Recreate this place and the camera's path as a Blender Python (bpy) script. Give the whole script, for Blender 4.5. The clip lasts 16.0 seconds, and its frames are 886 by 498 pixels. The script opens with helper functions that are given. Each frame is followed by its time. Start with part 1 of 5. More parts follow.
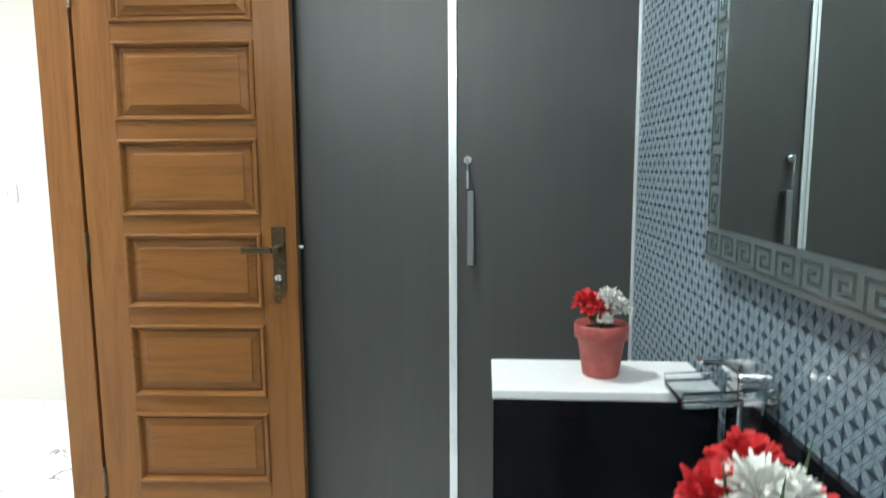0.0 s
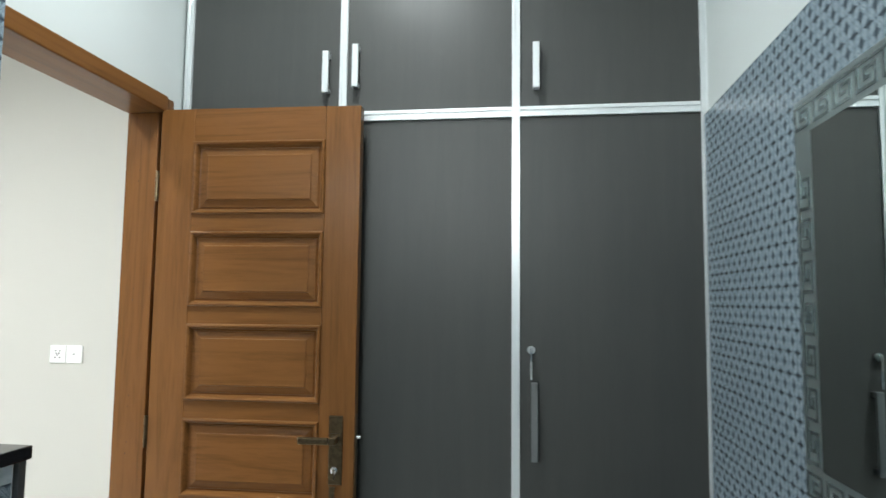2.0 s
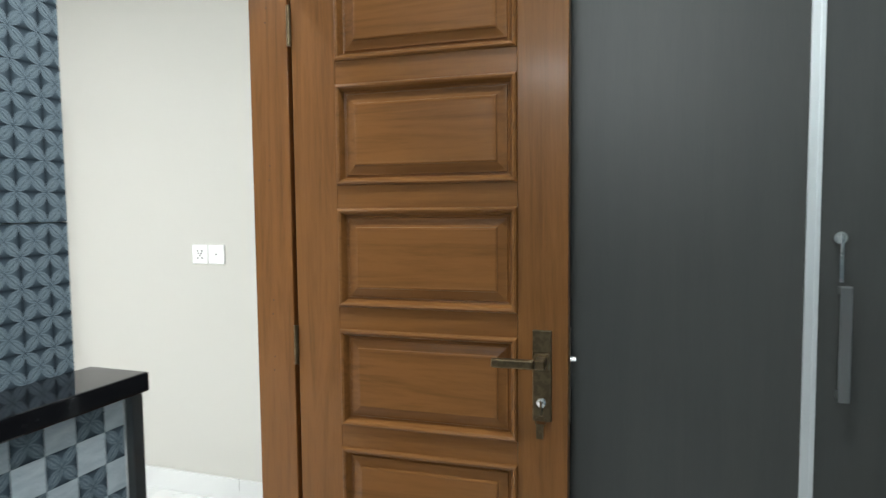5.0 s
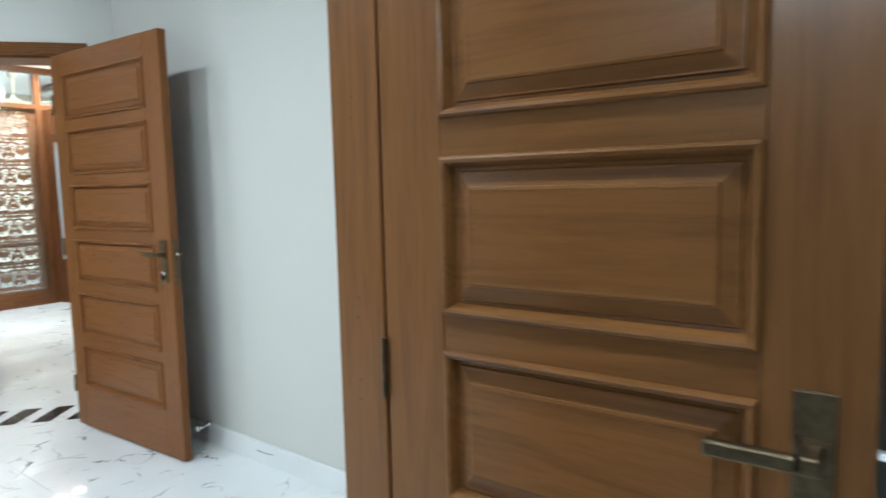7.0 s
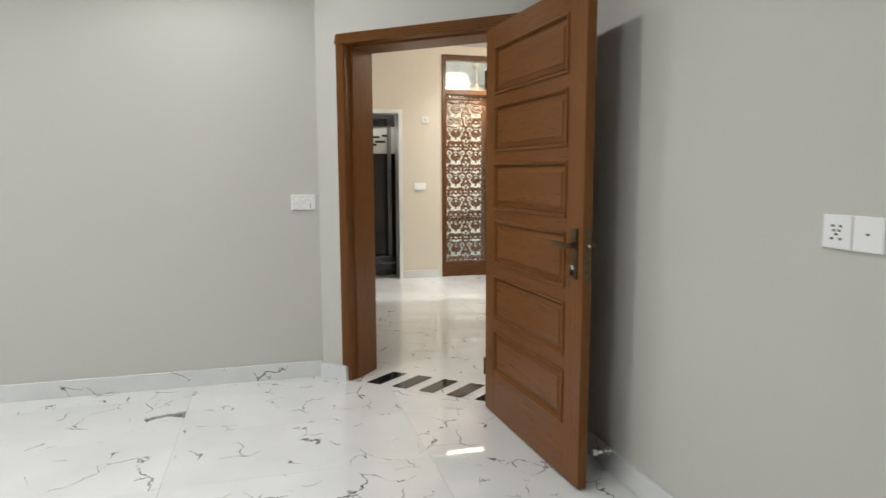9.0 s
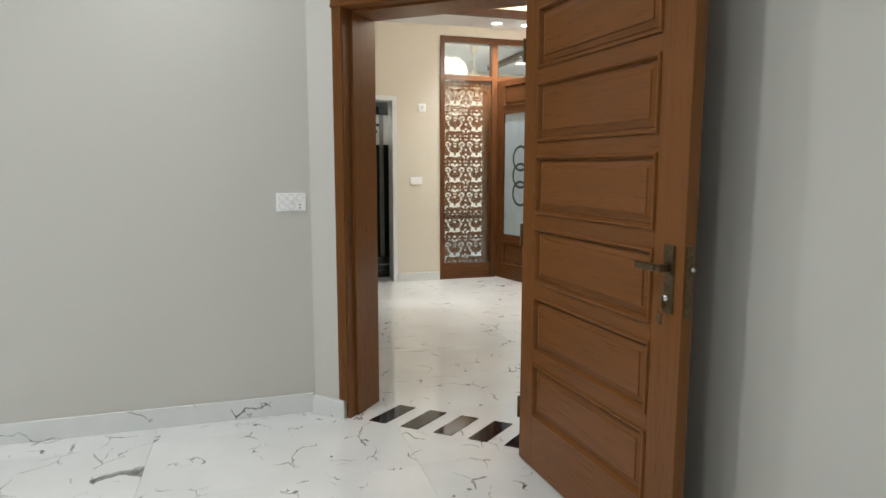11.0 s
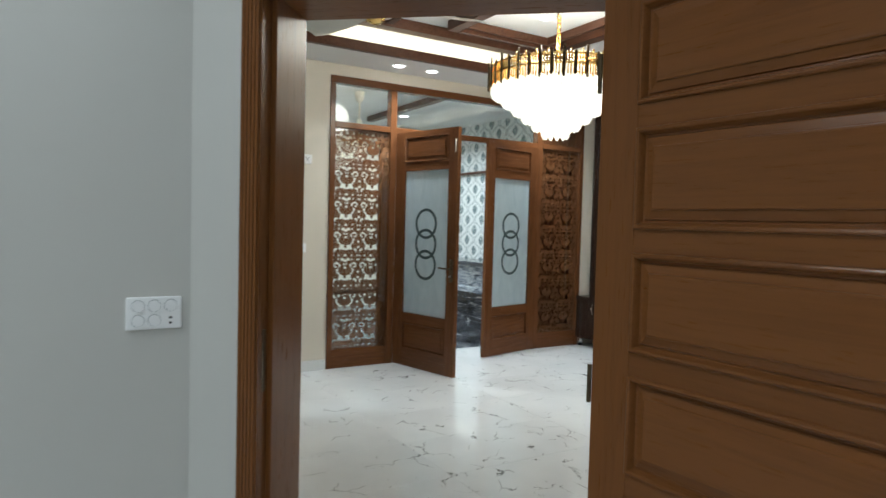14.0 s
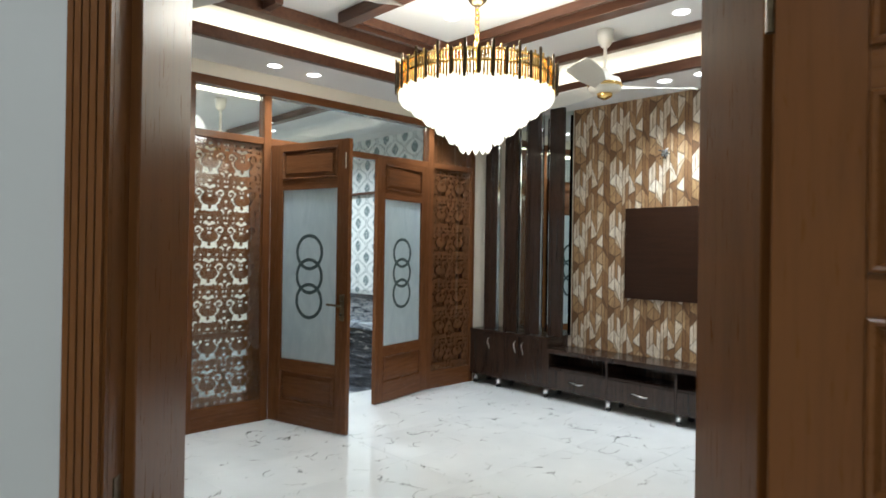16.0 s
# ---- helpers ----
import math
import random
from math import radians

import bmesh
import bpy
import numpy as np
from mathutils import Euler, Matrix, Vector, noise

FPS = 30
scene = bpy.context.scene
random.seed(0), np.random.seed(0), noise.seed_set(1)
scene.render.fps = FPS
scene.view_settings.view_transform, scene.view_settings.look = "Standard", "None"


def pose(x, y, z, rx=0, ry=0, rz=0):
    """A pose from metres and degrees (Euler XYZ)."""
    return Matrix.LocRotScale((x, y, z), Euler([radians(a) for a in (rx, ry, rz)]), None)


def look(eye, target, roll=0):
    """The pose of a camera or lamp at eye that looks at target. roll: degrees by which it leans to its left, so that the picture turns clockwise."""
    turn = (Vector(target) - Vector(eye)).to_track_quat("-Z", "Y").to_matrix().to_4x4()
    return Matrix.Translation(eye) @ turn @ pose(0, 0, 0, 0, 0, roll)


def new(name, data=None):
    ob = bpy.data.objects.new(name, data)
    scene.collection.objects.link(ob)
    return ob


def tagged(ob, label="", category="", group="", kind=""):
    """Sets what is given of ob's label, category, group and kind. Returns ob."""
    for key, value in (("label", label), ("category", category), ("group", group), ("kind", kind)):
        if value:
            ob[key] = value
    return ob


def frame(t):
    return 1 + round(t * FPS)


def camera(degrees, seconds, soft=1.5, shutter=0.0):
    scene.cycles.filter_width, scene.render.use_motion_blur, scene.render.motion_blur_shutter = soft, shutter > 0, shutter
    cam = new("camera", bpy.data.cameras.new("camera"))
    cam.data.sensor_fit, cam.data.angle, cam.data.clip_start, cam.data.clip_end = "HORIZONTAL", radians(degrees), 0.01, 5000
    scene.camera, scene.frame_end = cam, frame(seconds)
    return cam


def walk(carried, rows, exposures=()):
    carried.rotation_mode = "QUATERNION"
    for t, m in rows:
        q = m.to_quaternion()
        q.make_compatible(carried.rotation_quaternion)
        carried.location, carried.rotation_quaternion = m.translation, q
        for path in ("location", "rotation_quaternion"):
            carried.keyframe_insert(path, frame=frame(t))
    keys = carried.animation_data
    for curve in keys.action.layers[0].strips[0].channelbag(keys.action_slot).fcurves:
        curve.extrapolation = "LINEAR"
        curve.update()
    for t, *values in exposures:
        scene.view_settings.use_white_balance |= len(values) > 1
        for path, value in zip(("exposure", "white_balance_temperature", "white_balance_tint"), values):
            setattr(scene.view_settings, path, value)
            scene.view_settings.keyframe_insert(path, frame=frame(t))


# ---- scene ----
cam = camera(69.8, 16.0, shutter=0.5)
PATH = [
    (0, (-0.044, 0.298, 1.303), (-0.175, 2.277, 1.049), -0.3),
    (0.5, (-0.039, 0.313, 1.392), (-0.144, 2.303, 1.218), 0.0),
    (1, (-0.069, 0.3, 1.418), (-0.218, 2.294, 1.421), -0.2),
    (1.5, (-0.076, 0.309, 1.457), (-0.298, 2.294, 1.564), 0.1),
    (2, (-0.104, 0.325, 1.478), (-0.375, 2.3, 1.642), 0.6),
    (2.5, (-0.203, 0.404, 1.462), (-0.543, 2.373, 1.551), 0.7),
    (3, (-0.29, 0.433, 1.458), (-0.695, 2.391, 1.474), 0.7),
    (3.5, (-0.38, 0.481, 1.447), (-0.8, 2.435, 1.403), -0.2),
    (4, (-0.41, 0.568, 1.433), (-0.938, 2.495, 1.325), -0.7),
    (6.5, (-0.554, 1.369, 1.358), (-1.491, 3.13, 1.211), -0.1),
    (7, (-0.615, 1.494, 1.355), (-1.823, 3.075, 1.153), -1.3),
    (7.5, (-0.772, 1.611, 1.353), (-2.173, 3.024, 1.146), -1.3),
    (8, (-0.902, 1.685, 1.347), (-2.542, 2.801, 1.094), -2.3),
    (8.5, (-1.019, 1.828, 1.35), (-2.875, 2.539, 1.131), -0.6),
    (9, (-1.182, 1.899, 1.34), (-3.099, 2.421, 1.107), -0.2),
    (9.5, (-1.338, 1.893, 1.337), (-3.269, 2.368, 1.118), 0.3),
    (12, (-2.387, 1.912, 1.403), (-4.261, 2.565, 1.15), 0.3),
    (12.5, (-2.604, 1.929, 1.437), (-4.487, 2.583, 1.275), 0.8),
    (13, (-2.819, 1.877, 1.442), (-4.647, 2.682, 1.33), 1.4),
    (13.5, (-3.072, 1.829, 1.451), (-4.853, 2.731, 1.322), 0.8),
    (14, (-3.325, 1.879, 1.457), (-5.042, 2.902, 1.376), 1.5),
    (14.5, (-3.544, 1.929, 1.467), (-5.169, 3.093, 1.39), 2.2),
    (15, (-3.785, 1.94, 1.479), (-5.285, 3.261, 1.413), 0.4),
    (15.5, (-3.999, 2.026, 1.469), (-5.498, 3.349, 1.41), 0.4),
    (16, (-4.198, 2.081, 1.476), (-5.643, 3.464, 1.482), 0.9),
]
EXPOSURES = [(0, 1.26, 6450, 6), (0.7, 1.12, 6450, 6), (1.5, 0.78, 6450, 7), (2.5, 0.70, 6450, 7), (4.2, 0.70, 6450, 8), (6.5, 0.46, 6000, 5), (7.0, 0.34, 5650, 2), (7.5, 0.06, 5600, 2), (8.3, -0.24, 5900, 4), (9.0, -0.32, 6650, 10), (9.7, -0.34, 6650, 10),
             (12.0, -0.50, 6150, 6), (12.6, -0.54, 5850, 4), (13.4, -0.96, 5850, 3), (14.5, -0.95, 5850, 4), (15.5, -0.82, 5850, 5), (16.0, -0.9, 5900, 5)]
walk(cam, [(t, look(eye, target, roll)) for t, eye, target, roll in PATH], EXPOSURES)

# ---- world, lights, exposure ----
world = bpy.data.worlds.new("world")
scene.world = world
world.use_nodes = True
sky = world.node_tree.nodes.new("ShaderNodeTexSky")
sky.sky_type = "NISHITA"
sky.sun_disc = False
sky.sun_elevation, sky.sun_rotation = radians(35), radians(120)
world.node_tree.links.new(sky.outputs[0], world.node_tree.nodes["Background"].inputs[0])
world.node_tree.nodes["Background"].inputs[1].default_value = 0.05

# watts of the downlights of each space
KITCHEN_W, ROOM_W, LOUNGE_W, DRAWING_W = 10, 25, 18, 80
WARM, COOL, NEUTRAL = (1.0, 0.90, 0.76), (0.92, 0.98, 1.0), (0.97, 0.99, 1.0)

# ---- plan ----
WARDROBE_Y = 2.382          # front of the kitchen wardrobe
KX0, KX1 = -1.322, 0.442    # kitchen walls
ROOM_X0, ROOM_X1 = -5.405, -1.461
ROOM_Y = 3.36               # wall with the door stop
CEIL = 3.2
LX, LY = -9.19, 7.66        # lounge: wall with the double door, wall with the television unit
SOFFIT = 2.97
DIAG = Matrix.Translation((-5.39, 2.21, 0)) @ Matrix.Rotation(radians(49.4), 4, "Z")  # x along the slanted wall, y into the lounge

# ---- node helpers ----
def material(name, rough=0.5, metal=0.0, colour=(0.5, 0.5, 0.5), coat=0.0):
    m = bpy.data.materials.new(name)
    m.use_nodes = True
    b = m.node_tree.nodes["Principled BSDF"]
    b.inputs["Roughness"].default_value = rough
    b.inputs["Metallic"].default_value = metal
    b.inputs["Base Color"].default_value = (*colour, 1)
    b.inputs["Coat Weight"].default_value = coat
    b.inputs["Coat Roughness"].default_value = 0.15
    return m


class Net:
    """Short names for building a node tree."""

    def __init__(self, m):
        self.t, self.b = m.node_tree, m.node_tree.nodes["Principled BSDF"]

    def add(self, kind, **kw):
        n = self.t.nodes.new(kind)
        for k, v in kw.items():
            setattr(n, k, v)
        return n

    def put(self, sock, v):
        if isinstance(v, bpy.types.NodeSocket):
            self.t.links.new(v, sock)
        elif isinstance(v, (tuple, list)) and len(v) == 3 and sock.type == "RGBA":
            sock.default_value = (*v, 1)
        else:
            sock.default_value = v

    def math(self, op, a, b=0.0, c=0.0):
        n = self.add("ShaderNodeMath", operation=op)
        for s, v in zip(n.inputs, (a, b, c)):
            self.put(s, v)
        return n.outputs[0]

    def coords(self, scale=(1, 1, 1), kind="Object", turn=(0, 0, 0), shift=(0, 0, 0)):
        n = self.add("ShaderNodeMapping")
        self.put(n.inputs["Scale"], scale)
        self.put(n.inputs["Rotation"], turn)
        self.put(n.inputs["Location"], shift)
        if kind == "World":
            self.t.links.new(self.add("ShaderNodeNewGeometry").outputs["Position"], n.inputs[0])
        else:
            self.t.links.new(self.add("ShaderNodeTexCoord").outputs[kind], n.inputs[0])
        return n.outputs[0]

    def noise(self, vec, scale, detail=4.0, rough=0.5, distort=0.0):
        n = self.add("ShaderNodeTexNoise")
        self.put(n.inputs["Vector"], vec)
        for k, v in (("Scale", scale), ("Detail", detail), ("Roughness", rough), ("Distortion", distort)):
            n.inputs[k].default_value = v
        return n.outputs["Fac"]

    def ramp(self, fac, stops):
        n = self.add("ShaderNodeValToRGB")
        e = n.color_ramp.elements
        while len(e) < len(stops):
            e.new(0.5)
        for el, (p, c) in zip(e, stops):
            el.position, el.color = p, (*c, 1) if len(c) == 3 else c
        self.put(n.inputs[0], fac)
        return n.outputs[0]

    def mix(self, fac, a, b, how="MIX"):
        n = self.add("ShaderNodeMix", data_type="RGBA", blend_type=how)
        self.put(n.inputs[0], fac)
        self.put(n.inputs[6], a)
        self.put(n.inputs[7], b)
        return n.outputs[2]

    def bump(self, height, strength=0.3, distance=0.002):
        n = self.add("ShaderNodeBump")
        self.put(n.inputs["Height"], height)
        n.inputs["Strength"].default_value = strength
        n.inputs["Distance"].default_value = distance
        self.t.links.new(n.outputs[0], self.b.inputs["Normal"])

    def split(self, vec):
        n = self.add("ShaderNodeSeparateXYZ")
        self.put(n.inputs[0], vec)
        return n.outputs

    def random(self):
        return self.add("ShaderNodeObjectInfo").outputs["Random"]


def wood(name, along, light, dark, rough=0.33, coat=0.10):
    """Varnished wood with its grain along one axis of the object."""
    m = material(name, rough, coat=coat)
    n = Net(m)
    n.b.inputs["Specular IOR Level"].default_value = 0.18
    s = [9.0, 9.0, 9.0]
    s["xyz".index(along)] = 0.55
    v = n.coords(tuple(s))
    off = n.add("ShaderNodeVectorMath", operation="ADD")
    n.put(off.inputs[0], v)
    n.t.links.new(n.math("MULTIPLY", n.random(), 37.0), off.inputs[1])
    big = n.noise(off.outputs[0], 1.6, 6, 0.65, 2.2)
    fine = n.noise(off.outputs[0], 14, 4, 0.7, 0.3)
    col = n.ramp(n.math("ADD", n.math("MULTIPLY", big, 0.7), n.math("MULTIPLY", fine, 0.3)), [(0.32, dark), (0.46, tuple(0.6 * a + 0.4 * b for a, b in zip(light, dark))), (0.56, light), (0.70, tuple(0.75 * a + 0.25 * b for a, b in zip(light, dark)))])
    blot = n.noise(n.coords((1.5, 1.5, 1.5)), 1.0, 2)
    col = n.mix(n.math("MULTIPLY", blot, 0.35), col, tuple(0.72 * c for c in light))
    n.put(n.b.inputs["Base Color"], col)
    n.put(n.b.inputs["Roughness"], n.math("MULTIPLY_ADD", fine, 0.2, rough - 0.1))
    n.bump(fine, 0.15, 0.001)
    return m


def paint(name, colour, rough=0.55):
    m = material(name, rough)
    n = Net(m)
    v = n.coords(kind="World")
    a, b = n.noise(v, 0.9, 3), n.noise(v, 220, 2)
    n.put(n.b.inputs["Base Color"], n.mix(n.math("MULTIPLY", a, 0.5), colour, tuple(0.93 * c for c in colour)))
    n.bump(b, 0.12, 0.0006)
    return m


def marble_floor(name):
    m = material(name, 0.05)
    n = Net(m)
    base = n.coords(kind="World")
    off = n.add("ShaderNodeVectorMath", operation="ADD")
    n.put(off.inputs[0], base)
    n.t.links.new(n.math("MULTIPLY", n.random(), 53.0), off.inputs[1])
    warp = n.add("ShaderNodeTexNoise")
    n.put(warp.inputs["Vector"], off.outputs[0])
    warp.inputs["Scale"].default_value, warp.inputs["Detail"].default_value = 4.5, 4
    sc = n.add("ShaderNodeVectorMath", operation="MULTIPLY_ADD")
    n.t.links.new(warp.outputs["Color"], sc.inputs[0])
    sc.inputs[1].default_value = (0.42, 0.42, 0.0)
    n.t.links.new(off.outputs[0], sc.inputs[2])
    vo = n.add("ShaderNodeTexVoronoi", feature="DISTANCE_TO_EDGE")
    n.put(vo.inputs["Vector"], sc.outputs[0])
    vo.inputs["Scale"].default_value = 4.2
    gate = n.noise(off.outputs[0], 5.5, 2, 0.5)
    width = n.math("MULTIPLY", n.math("MAXIMUM", n.math("SUBTRACT", gate, 0.52), 0.0), 0.16)
    width = n.math("MINIMUM", width, 0.014)
    vein = n.math("LESS_THAN", vo.outputs["Distance"], width)
    soft = n.math("MULTIPLY", vein, n.math("MULTIPLY_ADD", n.noise(off.outputs[0], 16, 3), 1.7, -0.05))
    cloud = n.ramp(n.noise(off.outputs[0], 2.5, 4), [(0.3, (0.69, 0.70, 0.70)), (0.7, (0.77, 0.78, 0.77))])
    n.put(n.b.inputs["Base Color"], n.mix(soft, cloud, (0.13, 0.125, 0.115)))
    n.b.inputs["Roughness"].default_value = 0.03
    n.b.inputs["IOR"].default_value = 1.75
    return m


def petal_tile(name, cell, checker=False):
    """Printed tile: four-petal flowers in square cells, in blue greys; coordinates y and z."""
    m = material(name, 0.22)
    n = Net(m)
    x, y, z = n.split(n.coords((1 / cell,) * 3, kind="World"))
    # folded coordinates in a cell, -0.5 to 0.5
    fu = n.math("SUBTRACT", n.math("FRACT", y), 0.5)
    fv = n.math("SUBTRACT", n.math("FRACT", z), 0.5)
    au, av = n.math("ABSOLUTE", fu), n.math("ABSOLUTE", fv)
    # petal along the diagonal: lens between two arcs
    along = n.math("MULTIPLY", n.math("ADD", au, av), 0.7071)
    across = n.math("MULTIPLY", n.math("ABSOLUTE", n.math("SUBTRACT", au, av)), 0.7071)
    lens = n.math("SUBTRACT", n.math("MULTIPLY", n.math("MULTIPLY", along, n.math("SUBTRACT", 0.7071, along)), 1.5), across)
    petal = n.ramp(lens, [(0.0, (0, 0, 0)), (0.012, (1, 1, 1))])
    # ribbed pale petals with a dark vein
    rim = n.ramp(lens, [(0.0, (0.45, 0.45, 0.45)), (0.03, (0.9, 0.9, 0.9)), (0.075, (0.35, 0.35, 0.35)), (0.12, (0.95, 0.95, 0.95)), (0.19, (0.5, 0.5, 0.5))])
    vein = n.math("LESS_THAN", across, 0.016)
    ribs = n.math("MULTIPLY", rim, n.math("MULTIPLY_ADD", vein, -0.9, 1.0))
    inner = n.mix(ribs, (0.095, 0.130, 0.160), (0.345, 0.43, 0.49))
    # ground between the petals
    edge = n.math("MAXIMUM", au, av)
    ground = n.ramp(edge, [(0.0, (0.20, 0.25, 0.29)), (0.25, (0.145, 0.19, 0.225)), (0.40, (0.085, 0.115, 0.14)), (0.5, (0.030, 0.043, 0.055))])
    flower = n.mix(petal, ground, inner)
    if checker:
        par = n.math("MODULO", n.math("ADD", n.math("FLOOR", y), n.math("ADD", n.math("FLOOR", z), 100.0)), 2.0)
        plain = n.ramp(n.noise(n.coords((1, 8, 30), kind="World"), 3.0, 3), [(0.3, (0.42, 0.49, 0.54)), (0.7, (0.58, 0.64, 0.67))])
        flower = n.mix(0.42, flower, (0.03, 0.045, 0.06))
        flower = n.mix(n.math("GREATER_THAN", n.math("ABSOLUTE", par), 0.5), plain, flower)
    n.put(n.b.inputs["Base Color"], flower)
    n.put(n.b.inputs["Roughness"], n.math("MULTIPLY_ADD", ribs, 0.12, 0.18))
    n.bump(lens, 0.5, 0.004)
    return m


def speckled(name, dark, light, rough, scale=160, amount=0.62):
    m = material(name, rough)
    n = Net(m)
    s = n.noise(n.coords(kind="World"), scale, 3, 0.6)
    big = n.noise(n.coords(kind="World"), 3, 3)
    c = n.ramp(s, [(amount - 0.06, dark), (amount + 0.08, light)])
    n.put(n.b.inputs["Base Color"], n.mix(n.math("MULTIPLY", big, 0.3), c, dark))
    return m


def laminate(name, dark, light, rough=0.38):
    m = material(name, rough)
    n = Net(m)
    v = n.coords((14, 14, 0.8), kind="World")
    g, f = n.noise(v, 2.0, 4, 0.6, 0.6), n.noise(v, 26, 3)
    n.put(n.b.inputs["Base Color"], n.ramp(n.math("ADD", n.math("MULTIPLY", g, 0.6), n.math("MULTIPLY", f, 0.4)), [(0.35, dark), (0.65, light)]))
    n.put(n.b.inputs["Roughness"], n.math("MULTIPLY_ADD", f, 0.12, rough - 0.06))
    n.bump(f, 0.08, 0.0006)
    return m


def facet_paper(name):
    """Wallpaper printed with interlocking wooden blocks in browns and creams; coordinates x and z."""
    m = material(name, 0.5)
    n = Net(m)
    x, y, z = n.split(n.coords((1, 1, 1), kind="World"))
    u = n.math("DIVIDE", x, 0.070)
    col, fu = n.math("FLOOR", u), n.math("FRACT", u)
    odd = n.math("MODULO", n.math("ADD", col, 400.0), 2.0)
    lean = n.math("MULTIPLY_ADD", odd, -0.56, 0.28)
    pair = n.math("MODULO", n.math("FLOOR", n.math("MULTIPLY", n.math("ADD", col, 401.0), 0.5)), 2.0)
    v = n.math("ADD", n.math("ADD", n.math("DIVIDE", z, 0.172), n.math("MULTIPLY", pair, 0.5)), n.math("MULTIPLY", n.math("SUBTRACT", fu, 0.5), n.math("MULTIPLY", lean, 1.7)))
    row, fv = n.math("MODULO", n.math("ADD", n.math("FLOOR", v), 42.0), 3.0), n.math("FRACT", v)
    # the print repeats every six columns and three rows of blocks
    block = n.add("ShaderNodeCombineXYZ")
    column = n.math("MODULO", n.math("ADD", col, 600.0), 6.0)
    n.put(block.inputs[0], column)
    n.put(block.inputs[1], row)
    n.put(block.inputs[2], 3.7)
    kind = n.add("ShaderNodeTexWhiteNoise")
    n.put(kind.inputs["Vector"], block.outputs[0])
    k = kind.outputs["Value"]
    # blocks are split lengthwise, aslant, or across
    long_cut = n.math("SUBTRACT", fu, 0.46)
    slant_cut = n.math("SUBTRACT", n.math("MULTIPLY_ADD", fu, n.math("MULTIPLY_ADD", odd, 1.4, -0.7), fv), n.math("MULTIPLY_ADD", odd, 0.7, 0.15))
    cross_cut = n.math("SUBTRACT", n.math("MULTIPLY_ADD", fu, n.math("MULTIPLY_ADD", odd, -0.9, 0.45), fv), 0.42)
    is_long, is_slant = n.math("LESS_THAN", k, 0.5), n.math("GREATER_THAN", k, 0.78)
    is_cross = n.math("SUBTRACT", n.math("SUBTRACT", 1.0, is_long), is_slant)
    cut = n.math("ADD", n.math("MULTIPLY", long_cut, is_long), n.math("ADD", n.math("MULTIPLY", slant_cut, is_slant), n.math("MULTIPLY", cross_cut, is_cross)))
    side = n.math("GREATER_THAN", cut, 0.0)
    cell = n.add("ShaderNodeCombineXYZ")
    n.put(cell.inputs[0], n.math("ADD", column, n.math("MULTIPLY", side, 0.37)))
    n.put(cell.inputs[1], row)
    n.put(cell.inputs[2], n.math("MULTIPLY", side, 5.1))
    w = n.add("ShaderNodeTexWhiteNoise")
    n.put(w.inputs["Vector"], cell.outputs[0])
    tone = n.ramp(w.outputs["Value"], [(0.0, (0.15, 0.075, 0.028)), (0.3, (0.29, 0.155, 0.064)), (0.52, (0.44, 0.28, 0.135)), (0.64, (0.70, 0.60, 0.46)), (1.0, (0.84, 0.78, 0.67))])
    grain = n.noise(n.coords((30, 30, 5), kind="World"), 2.2, 5, 0.7, 0.8)
    aslant = n.noise(n.coords((34, 34, 6), kind="World", turn=(0, 0.7, 0)), 2.2, 5, 0.7, 0.8)
    streak = n.mix(n.math("GREATER_THAN", kind.outputs["Value"], 0.5), grain, aslant)
    shade = n.mix(n.ramp(streak, [(0.38, (0, 0, 0)), (0.60, (0.95, 0.95, 0.95))]), tone, n.mix(0.5, tone, (0.10, 0.045, 0.018)))
    edge = n.math("MINIMUM", n.math("MULTIPLY", n.math("MINIMUM", fu, n.math("SUBTRACT", 1.0, fu)), 0.5), n.math("MINIMUM", fv, n.math("SUBTRACT", 1.0, fv)))
    joint = n.math("MINIMUM", edge, n.math("MULTIPLY", n.math("ABSOLUTE", cut), 0.6))
    n.put(n.b.inputs["Base Color"], n.mix(n.math("MULTIPLY", n.math("LESS_THAN", joint, 0.026), 0.75), shade, (0.075, 0.034, 0.014)))
    n.bump(w.outputs["Value"], 0.15, 0.002)
    return m


